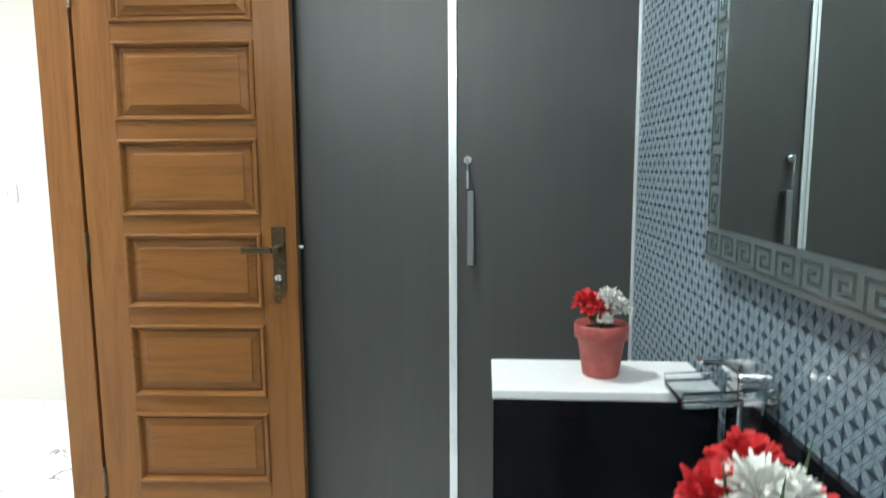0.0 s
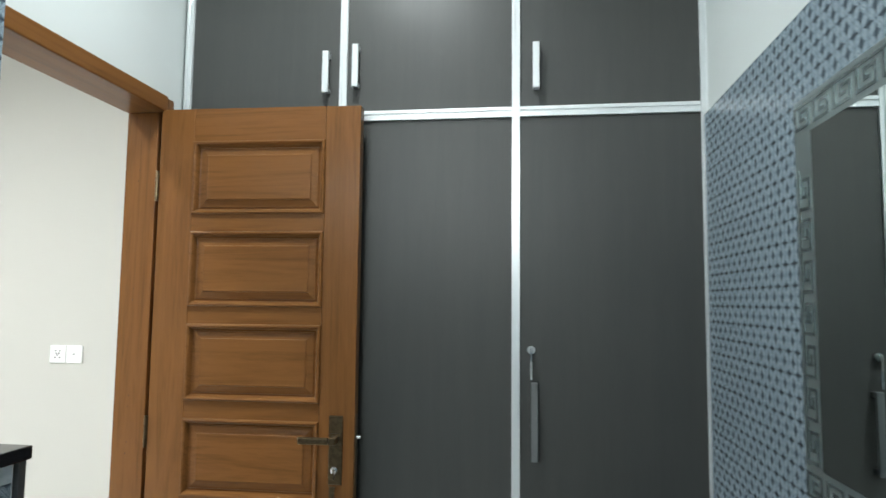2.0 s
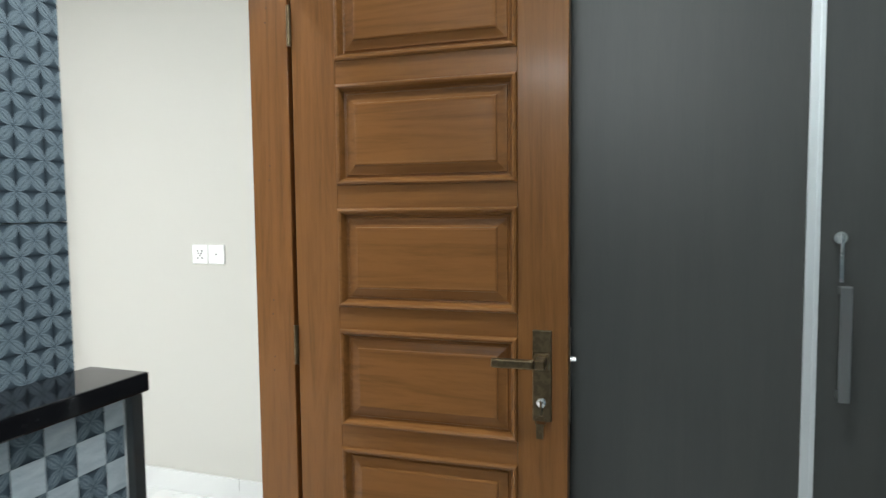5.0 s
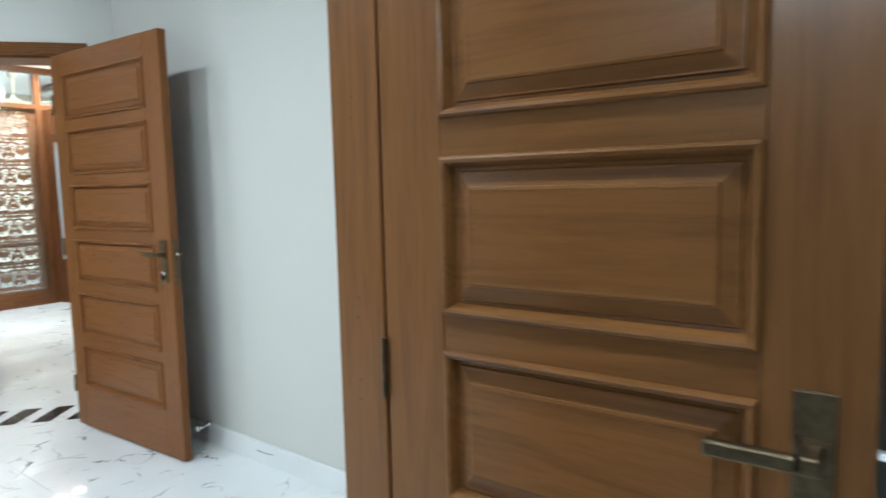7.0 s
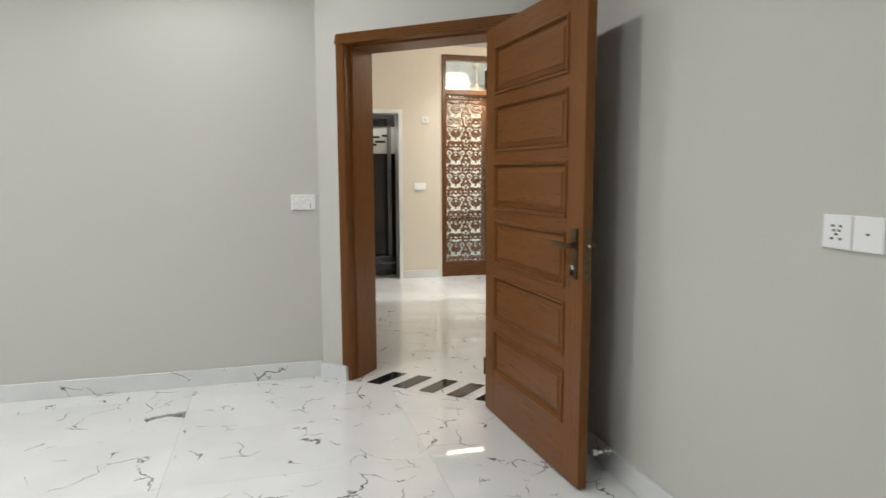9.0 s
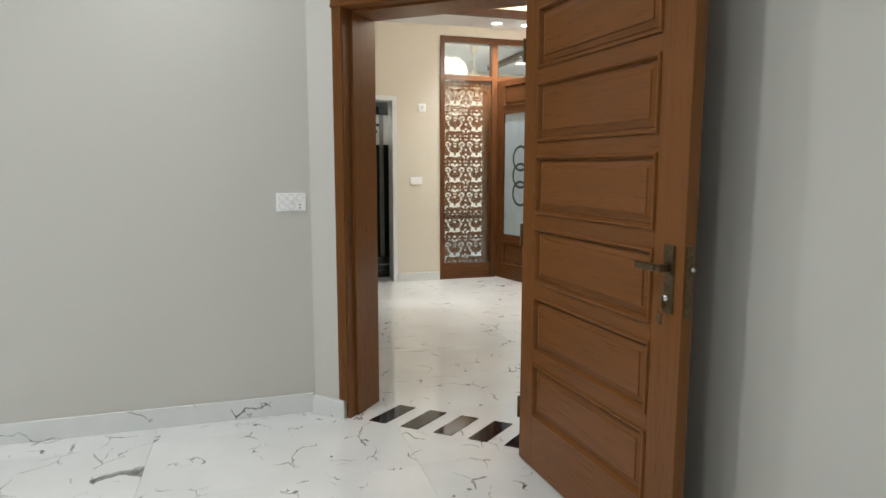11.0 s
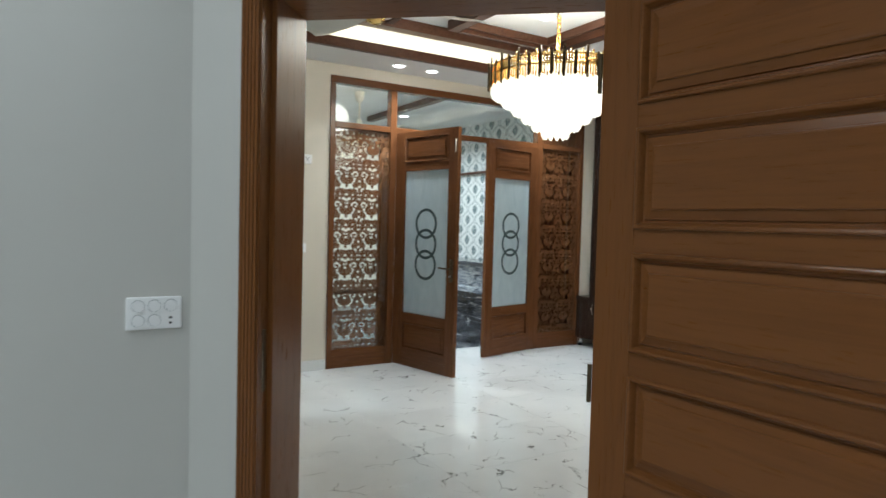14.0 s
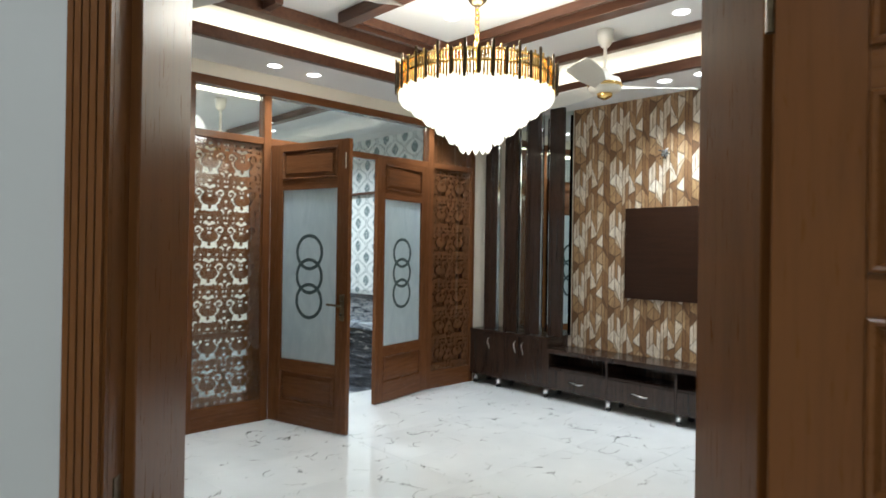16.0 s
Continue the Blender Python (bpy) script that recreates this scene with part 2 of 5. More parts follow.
def damask_paper(name):
    """Pale wallpaper with grey-green leaf medallions in pointed ovals; coordinates x and z."""
    m = material(name, 0.5)
    n = Net(m)
    x, y, z = n.split(n.coords(kind="World"))
    u, v = n.math("DIVIDE", x, 0.21), n.math("DIVIDE", z, 0.34)
    du = n.math("MULTIPLY", n.math("ABSOLUTE", n.math("SUBTRACT", n.math("FRACT", n.math("MULTIPLY", u, 0.5)), 0.5)), 2.0)
    dv = n.math("ABSOLUTE", n.math("SUBTRACT", n.math("FRACT", v), 0.5))
    bound = n.math("MULTIPLY_ADD", n.math("COSINE", n.math("MULTIPLY", dv, 6.2832)), 0.5, 0.5)
    off = n.math("ABSOLUTE", n.math("SUBTRACT", du, bound))
    ogee = n.math("LESS_THAN", n.math("ABSOLUTE", n.math("SUBTRACT", off, 0.09)), 0.04)
    near = n.math("ADD", n.math("POWER", n.math("DIVIDE", du, 0.33), 1.2), n.math("POWER", n.math("DIVIDE", dv, 0.25), 1.6))
    far = n.math("ADD", n.math("POWER", n.math("DIVIDE", n.math("SUBTRACT", 1.0, du), 0.33), 1.2), n.math("POWER", n.math("DIVIDE", n.math("SUBTRACT", 0.5, dv), 0.25), 1.6))
    leaf = n.math("LESS_THAN", n.math("MINIMUM", near, far), 1.0)
    spots = n.noise(n.coords((1, 1, 1), kind="World"), 45, 2)
    mask = n.math("MAXIMUM", n.math("MULTIPLY", ogee, 0.75), n.math("MULTIPLY", leaf, n.math("GREATER_THAN", spots, 0.40)))
    n.put(n.b.inputs["Base Color"], n.mix(mask, (0.76, 0.79, 0.78), (0.16, 0.22, 0.23)))
    return m


def streaked_marble(name):
    m = material(name, 0.08)
    n = Net(m)
    v = n.coords((1.2, 1.2, 9), kind="World")
    a = n.noise(v, 1.6, 6, 0.65, 1.5)
    n.put(n.b.inputs["Base Color"], n.ramp(a, [(0.46, (0.012, 0.013, 0.017)), (0.60, (0.10, 0.11, 0.13)), (0.66, (0.62, 0.62, 0.62)), (0.72, (0.05, 0.05, 0.06))]))
    return m


def pale_marble(name):
    m = material(name, 0.10)
    n = Net(m)
    a = n.noise(n.coords((1.5, 1.5, 7), kind="World"), 2.2, 6, 0.7, 1.2)
    n.put(n.b.inputs["Base Color"], n.ramp(a, [(0.36, (0.04, 0.05, 0.07)), (0.47, (0.30, 0.34, 0.40)), (0.58, (0.62, 0.66, 0.70)), (0.70, (0.10, 0.12, 0.16))]))
    return m


def glass(name, tint, rough=0.0):
    m = material(name, rough, colour=tint)
    b = m.node_tree.nodes["Principled BSDF"]
    b.inputs["Transmission Weight"].default_value = 1.0
    b.inputs["IOR"].default_value = 1.45
    return m


def glow(name, colour, strength):
    m = material(name, 0.5, colour=(0.8, 0.8, 0.8))
    b = m.node_tree.nodes["Principled BSDF"]
    b.inputs["Emission Color"].default_value = (*colour, 1)
    b.inputs["Emission Strength"].default_value = strength
    return m


WOOD_L, WOOD_D = (0.200, 0.085, 0.0245), (0.105, 0.042, 0.0118)
# same varnish as WOOD_L, with the lounge's dimmer, redder look put into the colour
LOUNGE_L, LOUNGE_D = (0.150, 0.057, 0.0205), (0.078, 0.029, 0.0105)
lounge_wood_x = wood("lounge_shaded_wood_across", "x", LOUNGE_L, LOUNGE_D, 0.25)
lounge_wood_y = wood("lounge_shaded_wood_deep", "y", LOUNGE_L, LOUNGE_D, 0.25)
lounge_wood_z = wood("lounge_shaded_wood_upright", "z", LOUNGE_L, LOUNGE_D, 0.25)
# same varnish again, its tone shifted to how the room's light shows it
ROOM_L, ROOM_D = (0.200, 0.077, 0.0215), (0.146, 0.056, 0.0162)
room_wood_x = wood("room_lit_wood_across", "x", ROOM_L, ROOM_D, 0.30, 0.05)
room_wood_y = wood("room_lit_wood_deep", "y", ROOM_L, ROOM_D, 0.30, 0.05)
room_wood_z = wood("room_lit_wood_upright", "z", ROOM_L, ROOM_D, 0.30, 0.05)
wood_x = wood("varnished_wood_across", "x", WOOD_L, WOOD_D)
wood_z = wood("varnished_wood_upright", "z", WOOD_L, WOOD_D)
wood_y = wood("varnished_wood_deep", "y", WOOD_L, WOOD_D)
beam_wood = wood("dark_ceiling_wood", "x", (0.11, 0.05, 0.03), (0.05, 0.022, 0.014))
paint_kitchen = paint("kitchen_paint", (0.66, 0.70, 0.69))
paint_room = paint("room_paint", (0.60, 0.588, 0.548))
paint_lounge = paint("lounge_paint", (0.74, 0.68, 0.58))
paint_white = paint("ceiling_paint", (0.83, 0.83, 0.82))
floor_marble = marble_floor("white_marble_tile")
tile_flower = petal_tile("flower_tile", 0.046)
tile_check = petal_tile("checker_tile", 0.047, True)
granite = speckled("black_granite", (0.008, 0.008, 0.010), (0.018, 0.018, 0.020), 0.06)
white_stone = speckled("white_stone", (0.78, 0.79, 0.79), (0.86, 0.86, 0.86), 0.25, 40)
black_glass = material("black_glass", 0.03, colour=(0.006, 0.007, 0.009))
grey_laminate = laminate("grey_laminate", (0.045, 0.047, 0.045), (0.053, 0.055, 0.051), 0.40)
espresso = laminate("espresso_laminate", (0.018, 0.010, 0.007), (0.040, 0.022, 0.015), 0.22)
aluminium = material("aluminium", 0.30, 0.55, (0.80, 0.83, 0.84))
chrome = material("chrome", 0.10, 1.0, (0.80, 0.80, 0.80))
bronze = speckled("aged_bronze", (0.11, 0.078, 0.045), (0.16, 0.118, 0.066), 0.30, 60, 0.5)
bronze.node_tree.nodes["Principled BSDF"].inputs["Metallic"].default_value = 0.9
gold = material("gold", 0.18, 1.0, (0.85, 0.58, 0.20))
white_plastic = material("white_plastic", 0.3, colour=(0.92, 0.92, 0.91))
seam_grey = material("seam_grey", 0.5, colour=(0.35, 0.36, 0.36))
dark_plastic = material("dark_plastic", 0.4, colour=(0.02, 0.02, 0.02))
mirror = material("mirror", 0.01, 1.0, (0.62, 0.67, 0.65))
frost_line = material("etched_mirror_pale", 0.30, 0.8, (0.40, 0.47, 0.47))
frost_dark = material("etched_mirror_dark", 0.25, 0.7, (0.19, 0.235, 0.24))
steel_dark = material("dark_steel", 0.35, 0.7, (0.10, 0.11, 0.115))
clear_glass = glass("clear_glass", (0.93, 0.97, 0.96))
frosted = material("frosted_glass", 0.35, colour=(0.56, 0.65, 0.69))
frosted.node_tree.nodes["Principled BSDF"].inputs["Transmission Weight"].default_value = 0.35
fnet = Net(frosted)
smear = fnet.noise(fnet.coords((3, 3, 1.1)), 2.4, 5, 0.65, 0.8)
fnet.put(fnet.b.inputs["Base Color"], fnet.ramp(smear, [(0.3, (0.46, 0.55, 0.59)), (0.7, (0.64, 0.72, 0.75))]))
fnet.put(fnet.b.inputs["Roughness"], fnet.math("MULTIPLY_ADD", smear, 0.2, 0.25))
ring_dark = material("etched_ring", 0.3, colour=(0.05, 0.08, 0.085))
steel = material("dark_steel", 0.3, 0.9, (0.30, 0.31, 0.31))
facet = facet_paper("block_wallpaper")
damask = damask_paper("leaf_wallpaper")
dark_marble = streaked_marble("streaked_marble")
blue_marble = pale_marble("blue_white_marble")
terracotta = speckled("terracotta", (0.34, 0.07, 0.06), (0.42, 0.10, 0.08), 0.6, 30, 0.5)
red_petal = speckled("red_petal", (0.50, 0.010, 0.015), (0.65, 0.03, 0.035), 0.6, 50, 0.5)
white_petal = speckled("white_petal", (0.72, 0.72, 0.66), (0.84, 0.84, 0.80), 0.6, 50, 0.5)
leaf_green = speckled("leaf_green", (0.03, 0.07, 0.02), (0.08, 0.14, 0.05), 0.5, 40, 0.5)
soil = speckled("soil", (0.03, 0.02, 0.015), (0.07, 0.05, 0.03), 0.9, 60, 0.5)
fan_cream = material("fan_cream", 0.3, colour=(0.72, 0.69, 0.62))
lamp_face = glow("downlight_face", (1.0, 0.98, 0.95), 14.0)
cove_face = glow("cove_strip", (1.0, 0.84, 0.60), 14.0)
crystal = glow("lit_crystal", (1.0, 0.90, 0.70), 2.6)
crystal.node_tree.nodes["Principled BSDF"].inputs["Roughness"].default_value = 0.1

# ---- mesh helpers ----
def quads(bm, verts, faces):
    vs = [bm.verts.new(v) for v in verts]
    for f in faces:
        bm.faces.new([vs[i] for i in f])


BOX = [(0, 3, 2, 1), (4, 5, 6, 7), (0, 1, 5, 4), (1, 2, 6, 5), (2, 3, 7, 6), (3, 0, 4, 7)]


def box(bm, x0, x1, y0, y1, z0, z1):
    quads(bm, [(x0, y0, z0), (x1, y0, z0), (x1, y1, z0), (x0, y1, z0), (x0, y0, z1), (x1, y0, z1), (x1, y1, z1), (x0, y1, z1)], BOX)
    return bm


def soft_box(x0, x1, y0, y1, z0, z1, r=0.003, seg=2):
    bm = box(bmesh.new(), x0, x1, y0, y1, z0, z1)
    bmesh.ops.bevel(bm, geom=bm.edges[:], offset=r, segments=seg, affect="EDGES", profile=0.5)
    return bm


def plain_box(*a):
    return box(bmesh.new(), *a)


def lathe(bm, profile, n=24, centre=(0, 0)):
    rings = []
    for r, z in profile:
        rings.append([bm.verts.new((centre[0] + r * math.cos(2 * math.pi * i / n), centre[1] + r * math.sin(2 * math.pi * i / n), z)) for i in range(n)])
    for a, b in zip(rings, rings[1:]):
        for i in range(n):
            bm.faces.new((a[i], a[(i + 1) % n], b[(i + 1) % n], b[i]))
    bm.faces.new(rings[0][::-1])
    bm.faces.new(rings[-1])
    return bm


def tube(bm, points, r, n=8):
    """A round bar along points."""
    rings = []
    pts = [Vector(p) for p in points]
    for i, p in enumerate(pts):
        d = (pts[min(i + 1, len(pts) - 1)] - pts[max(i - 1, 0)]).normalized()
        a = d.cross(Vector((0, 0, 1)) if abs(d.z) < 0.9 else Vector((1, 0, 0))).normalized()
        b = d.cross(a)
        rings.append([bm.verts.new(p + r * (math.cos(2 * math.pi * k / n) * a + math.sin(2 * math.pi * k / n) * b)) for k in range(n)])
    for u, v in zip(rings, rings[1:]):
        for k in range(n):
            bm.faces.new((u[k], u[(k + 1) % n], v[(k + 1) % n], v[k]))
    bm.faces.new(rings[0][::-1])
    bm.faces.new(rings[-1])
    return bm


def stepped(bm, x0, x1, z0, z1, steps, y=0.0, side=-1):
    """A rectangle stepped inwards: steps of (inset, height out of the plane)."""
    rings = []
    for inset, h in steps:
        yy = y + side * h
        rings.append([bm.verts.new(p) for p in ((x0 + inset, yy, z0 + inset), (x1 - inset, yy, z0 + inset), (x1 - inset, yy, z1 - inset), (x0 + inset, yy, z1 - inset))])
    for a, b in zip(rings, rings[1:]):
        for i in range(4):
            f = (a[i], a[(i + 1) % 4], b[(i + 1) % 4], b[i])
            bm.faces.new(f if side < 0 else f[::-1])
    bm.faces.new(rings[-1] if side < 0 else rings[-1][::-1])
    return bm


def mesh_of(name, bm, mat, smooth=False):
    me = bpy.data.meshes.new(name)
    bmesh.ops.recalc_face_normals(bm, faces=bm.faces[:])
    bm.to_mesh(me)
    bm.free()
    me.materials.append(mat)
    if smooth:
        for p in me.polygons:
            p.use_smooth = True
    return me


def part(name, bm, mat, parent=None, label="", smooth=False, m=None):
    ob = new(name, mesh_of(name, bm, mat, smooth))
    if parent:
        ob.parent = parent
    if m:
        ob.matrix_basis = m
    return tagged(ob, label)


def thing(name, m, label, category, group="", kind=""):
    ob = new(name)
    ob.empty_display_size = 0.1
    ob.matrix_basis = m
    return tagged(ob, label, category, group, kind)


def setting(name, bm, mat, label, category, m=None):
    return tagged(part(name, bm, mat, m=m), label, category, kind="structure")


def place(x, y, z, turn=0.0):
    return Matrix.Translation((x, y, z)) @ Matrix.Rotation(radians(turn), 4, "Z")


# ---- floor, walls, ceilings ----
floor = setting("floor", plain_box(-13.6, 0.9, -2.2, 8.2, -0.2, -0.012), white_stone, "glossy white marble-look floor tiles with thin dark veins", "floor")

kd = bmesh.new()
box(kd, ROOM_X1, KX0 - 0.013, -2.0, 1.55, 0, CEIL)
box(kd, ROOM_X1, KX0 - 0.013, 1.55, 2.345, 2.162, CEIL)
box(kd, ROOM_X1, KX0 - 0.013, 2.345, ROOM_Y, 0, CEIL)
setting("wall_kitchen_door", kd, paint_kitchen, "pale painted wall round the kitchen doorway", "wall")
setting("wall_kitchen_mirror", plain_box(KX1 + 0.01, KX1 + 0.25, -2.0, 3.2, 0, CEIL), paint_kitchen, "pale painted wall above the flower tiles", "wall")
setting("wall_kitchen_back", plain_box(ROOM_X1, KX1 + 0.25, -2.2, -2.0, 0, CEIL), paint_kitchen, "plain painted wall behind the start of the walk", "wall")
setting("wall_kitchen_wardrobe", plain_box(KX0 - 0.012, KX1 + 0.01, 3.0, 3.2, 0, CEIL), paint_kitchen, "plain wall behind the wardrobe", "wall")
setting("wall_room_switches", plain_box(-4.405, KX0 - 0.013, ROOM_Y, ROOM_Y + 0.2, 0, CEIL), paint_room, "cream painted wall with a pair of switch plates", "wall")
setting("wall_room_end", plain_box(ROOM_X0 - 0.2, ROOM_X0, -2.0, 2.215, 0, CEIL), paint_room, "pale grey-green painted wall beside the slanted doorway", "wall")
setting("wall_room_back", plain_box(ROOM_X0 - 0.2, ROOM_X1, -2.2, -2.0, 0, CEIL), paint_room, "plain painted wall behind the walk", "wall")

DOOR_S0, DOOR_S1, DEEP = 0.25, 1.268, 0.265
diag = bmesh.new()
box(diag, 0.0, DOOR_S0 - 0.04, 0, DEEP, 0, CEIL)
box(diag, DOOR_S1 + 0.04, 1.51, 0, DEEP, 0, CEIL)
box(diag, DOOR_S0 - 0.04, DOOR_S1 + 0.04, 0, DEEP, 2.16, CEIL)
setting("wall_room_slanted", diag, paint_room, "slanted painted wall with a wide doorway", "wall", DIAG)

setting("ceiling_kitchen", plain_box(ROOM_X1, KX1 + 0.25, -2.2, 3.2, CEIL, CEIL + 0.15), paint_white, "plain white ceiling", "ceiling")
setting("ceiling_room", plain_box(ROOM_X0 - 0.25, ROOM_X1, -2.2, ROOM_Y + 0.2, CEIL, CEIL + 0.15), paint_white, "plain white ceiling", "ceiling")

# lounge shell
lw = bmesh.new()
box(lw, LX - 0.2, LX, 3.55, 4.07, 0, CEIL)
box(lw, LX - 0.2, LX, -0.2, 3.55, 2.157, CEIL)
box(lw, LX - 0.2, LX, -0.2, 2.45, 0, 2.157)
box(lw, LX - 0.2, LX, 4.07, 7.34, 2.86, CEIL)
box(lw, LX - 0.2, LX, 7.34, LY, 0, CEIL)
setting("wall_lounge_double_door", lw, paint_lounge, "cream painted wall beside the carved double door", "wall")
setting("wall_lounge_television", plain_box(LX - 0.2, -3.6, LY, LY + 0.2, 0, CEIL), paint_lounge, "painted wall behind the television unit", "wall")
setting("wall_lounge_side", plain_box(-3.6, -3.4, ROOM_Y + 0.2, LY + 0.2, 0, CEIL), paint_lounge, "plain painted lounge wall", "wall")
setting("wall_lounge_back", plain_box(LX - 0.2, ROOM_X0 - 0.2, -0.4, -0.2, 0, CEIL), paint_lounge, "plain painted lounge wall", "wall")
ROOM_TOP = 3.20
setting("ceiling_lounge", plain_box(LX - 0.2, -3.4, -0.4, LY + 0.2, ROOM_TOP, ROOM_TOP + 0.1), paint_white, "white raised ceiling over the lounge", "ceiling")
sof = bmesh.new()
SX0, SX1, SY0, SY1 = -8.54, -4.9, 2.9, 6.93
box(sof, LX, SX0, -0.2, LY, SOFFIT, SOFFIT + 0.06)
box(sof, SX0, -3.6, SY1, LY, SOFFIT, SOFFIT + 0.06)
box(sof, SX1, -3.6, ROOM_Y + 0.2, SY1, SOFFIT, SOFFIT + 0.06)
box(sof, SX0, SX1, -0.2, SY0, SOFFIT, SOFFIT + 0.06)
setting("ceiling_soffit", sof, paint_white, "white dropped ceiling border with round downlights", "ceiling")

# drawing room beyond the double door
setting("wall_drawing_north", plain_box(-13.4, LX - 0.2, 7.75, 7.95, 0, CEIL), damask, "pale wallpaper with grey-green leaf medallions", "wall")
setting("wall_drawing_west", plain_box(-13.6, -13.4, 0.6, 7.95, 0, CEIL), paint_lounge, "pale wall of the room beyond", "wall")
setting("wall_drawing_south", plain_box(-13.4, LX - 0.2, 0.6, 0.8, 0, CEIL), paint_lounge, "pale wall of the room beyond", "wall")
setting("ceiling_drawing", plain_box(-13.6, LX - 0.2, 0.6, 7.95, 3.1, 3.25), paint_white, "white ceiling of the room beyond", "ceiling")

# ---- panelled doors ----
PANEL = [(0, 0), (0.002, 0.007), (0.006, 0.009), (0.011, 0.007), (0.014, 0.001), (0.018, -0.011), (0.023, -0.012), (0.025, -0.008), (0.028, -0.008), (0.047, -0.003), (0.048, 0.0005), (0.052, 0.0015), (0.056, 0.001)]


def lever_handle(parent, x, z, side, direction):
    """Bronze plate, lever, key cylinder and bunch of keys on one face of a leaf."""
    y = 0.0 if side < 0 else 0.042
    h = part("handle", bm_plate(x, z, y, side), bronze, parent, "aged bronze lever handle on a long plate")
    a, c = sorted((y, y + side * 0.05))
    bm = soft_box(x - 0.011, x + 0.011, a, c, z + 0.036, z + 0.058, 0.003)
    a, c = sorted((y + side * 0.040, y + side * 0.054))
    e, f = sorted((x + direction * 0.012, x + direction * 0.109))
    bar = soft_box(e, f, a, c, z + 0.037, z + 0.058, 0.004)
    me = bpy.data.meshes.new("bar")
    bar.to_mesh(me)
    bar.free()
    bm.from_mesh(me)
    bpy.data.meshes.remove(me)
    part("lever", bm, bronze, h)
    bm = bmesh.new()
    tube(bm, [(x, y, z - 0.045), (x, y + side * 0.022, z - 0.045)], 0.011, 12)
    part("lock_cylinder", bm, chrome, h, smooth=True)
    bm = bmesh.new()
    box(bm, x - 0.002, x + 0.002, y + side * 0.020 - 0.008, y + side * 0.020 + 0.008, z - 0.075, z - 0.04)
    ring = [(x + 0.012 * math.cos(a), y + side * 0.03, z - 0.085 + 0.014 * math.sin(a)) for a in [i * math.pi / 6 for i in range(13)]]
    tube(bm, ring, 0.0012, 6)
    box(bm, x - 0.010, x + 0.006, y + side * 0.028, y + side * 0.031, z - 0.125, z - 0.092)
    part("keys", bm, bronze, h, "small steel keys hanging from the lock")


def bm_plate(x, z, y, side):
    y0, y1 = sorted((y, y + side * 0.006))
    bm = soft_box(x - 0.022, x + 0.022, y0, y1, z - 0.093, z + 0.118, 0.0025)
    y0, y1 = sorted((y + side * 0.006, y + side * 0.010))
    box(bm, x - 0.021, x + 0.021, y0, y1, z + 0.068, z + 0.1165)
    box(bm, x - 0.016, x + 0.016, y0, y1, z + 0.028, z + 0.064)
    return bm


def panel_door(name, m, width, label, left_stile, right_stile, side_faces=(-1, 1), across=None, upright=None):
    """A six-panel leaf; hinge at the origin, leaf along x, faces at y = 0 and 0.042."""
    d = thing(name, m, label, "door", kind="structure")
    top, low, pitch, high = 2.11, 0.01, 0.301, 0.245
    part("stile", soft_box(0, left_stile, 0, 0.042, low, top, 0.002), upright or wood_z, d)
    part("stile", soft_box(width - right_stile, width, 0, 0.042, low, top, 0.002), upright or wood_z, d)
    x0, x1 = left_stile, width - right_stile
    edges = [top] + [v for k in range(6) for v in (2.0 - k * pitch, 2.0 - k * pitch - high)] + [low]
    for k in range(0, len(edges), 2):
        part("rail", plain_box(x0 + 0.0005, x1 - 0.0005, 0.0006, 0.0414, edges[k + 1], edges[k]), across or wood_x, d)
    for k in range(6):
        z1 = 2.0 - k * pitch
        bm = bmesh.new()
        for side in side_faces:
            stepped(bm, x0, x1, z1 - high, z1, PANEL, 0.0 if side < 0 else 0.042, side)
        part("panel", bm, across or wood_x, d)
    lever_handle(d, width - 0.058, 1.0, -1, -1)
    lever_handle(d, width - 0.058, 1.0, 1, -1)
    part("latch_plate", plain_box(width, width + 0.0025, 0.008, 0.034, 0.90, 1.12), bronze, d, "worn brass latch plate on the edge")
    bm = bmesh.new()
    tube(bm, [(width + 0.002, 0.021, 1.05), (width + 0.016, 0.021, 1.05)], 0.007, 10)
    part("latch", bm, chrome, d)
    for z in (0.25, 1.05, 1.85):
        bm = bmesh.new()
        tube(bm, [(-0.004, -0.004, z - 0.05), (-0.004, -0.004, z + 0.05)], 0.006, 10)
        part("hinge", bm, bronze, d)
    return d


def at_line(x0, y0, x1, y1):
    """Origin at the first point, x axis towards the second."""
    return Matrix.Translation((x0, y0, 0)) @ Matrix.Rotation(math.atan2(y1 - y0, x1 - x0), 4, "Z")


panel_door("door_kitchen", at_line(-1.328, 2.268, -0.647, 2.289), 0.682, "open six-panel varnished wooden door against the grey wardrobe", 0.118, 0.115)
panel_door("door_room", at_line(-4.535, 3.062, -3.50, 3.118), 1.036, "wide open six-panel varnished wooden door held near the wall", 0.118, 0.138, across=room_wood_x, upright=room_wood_z)

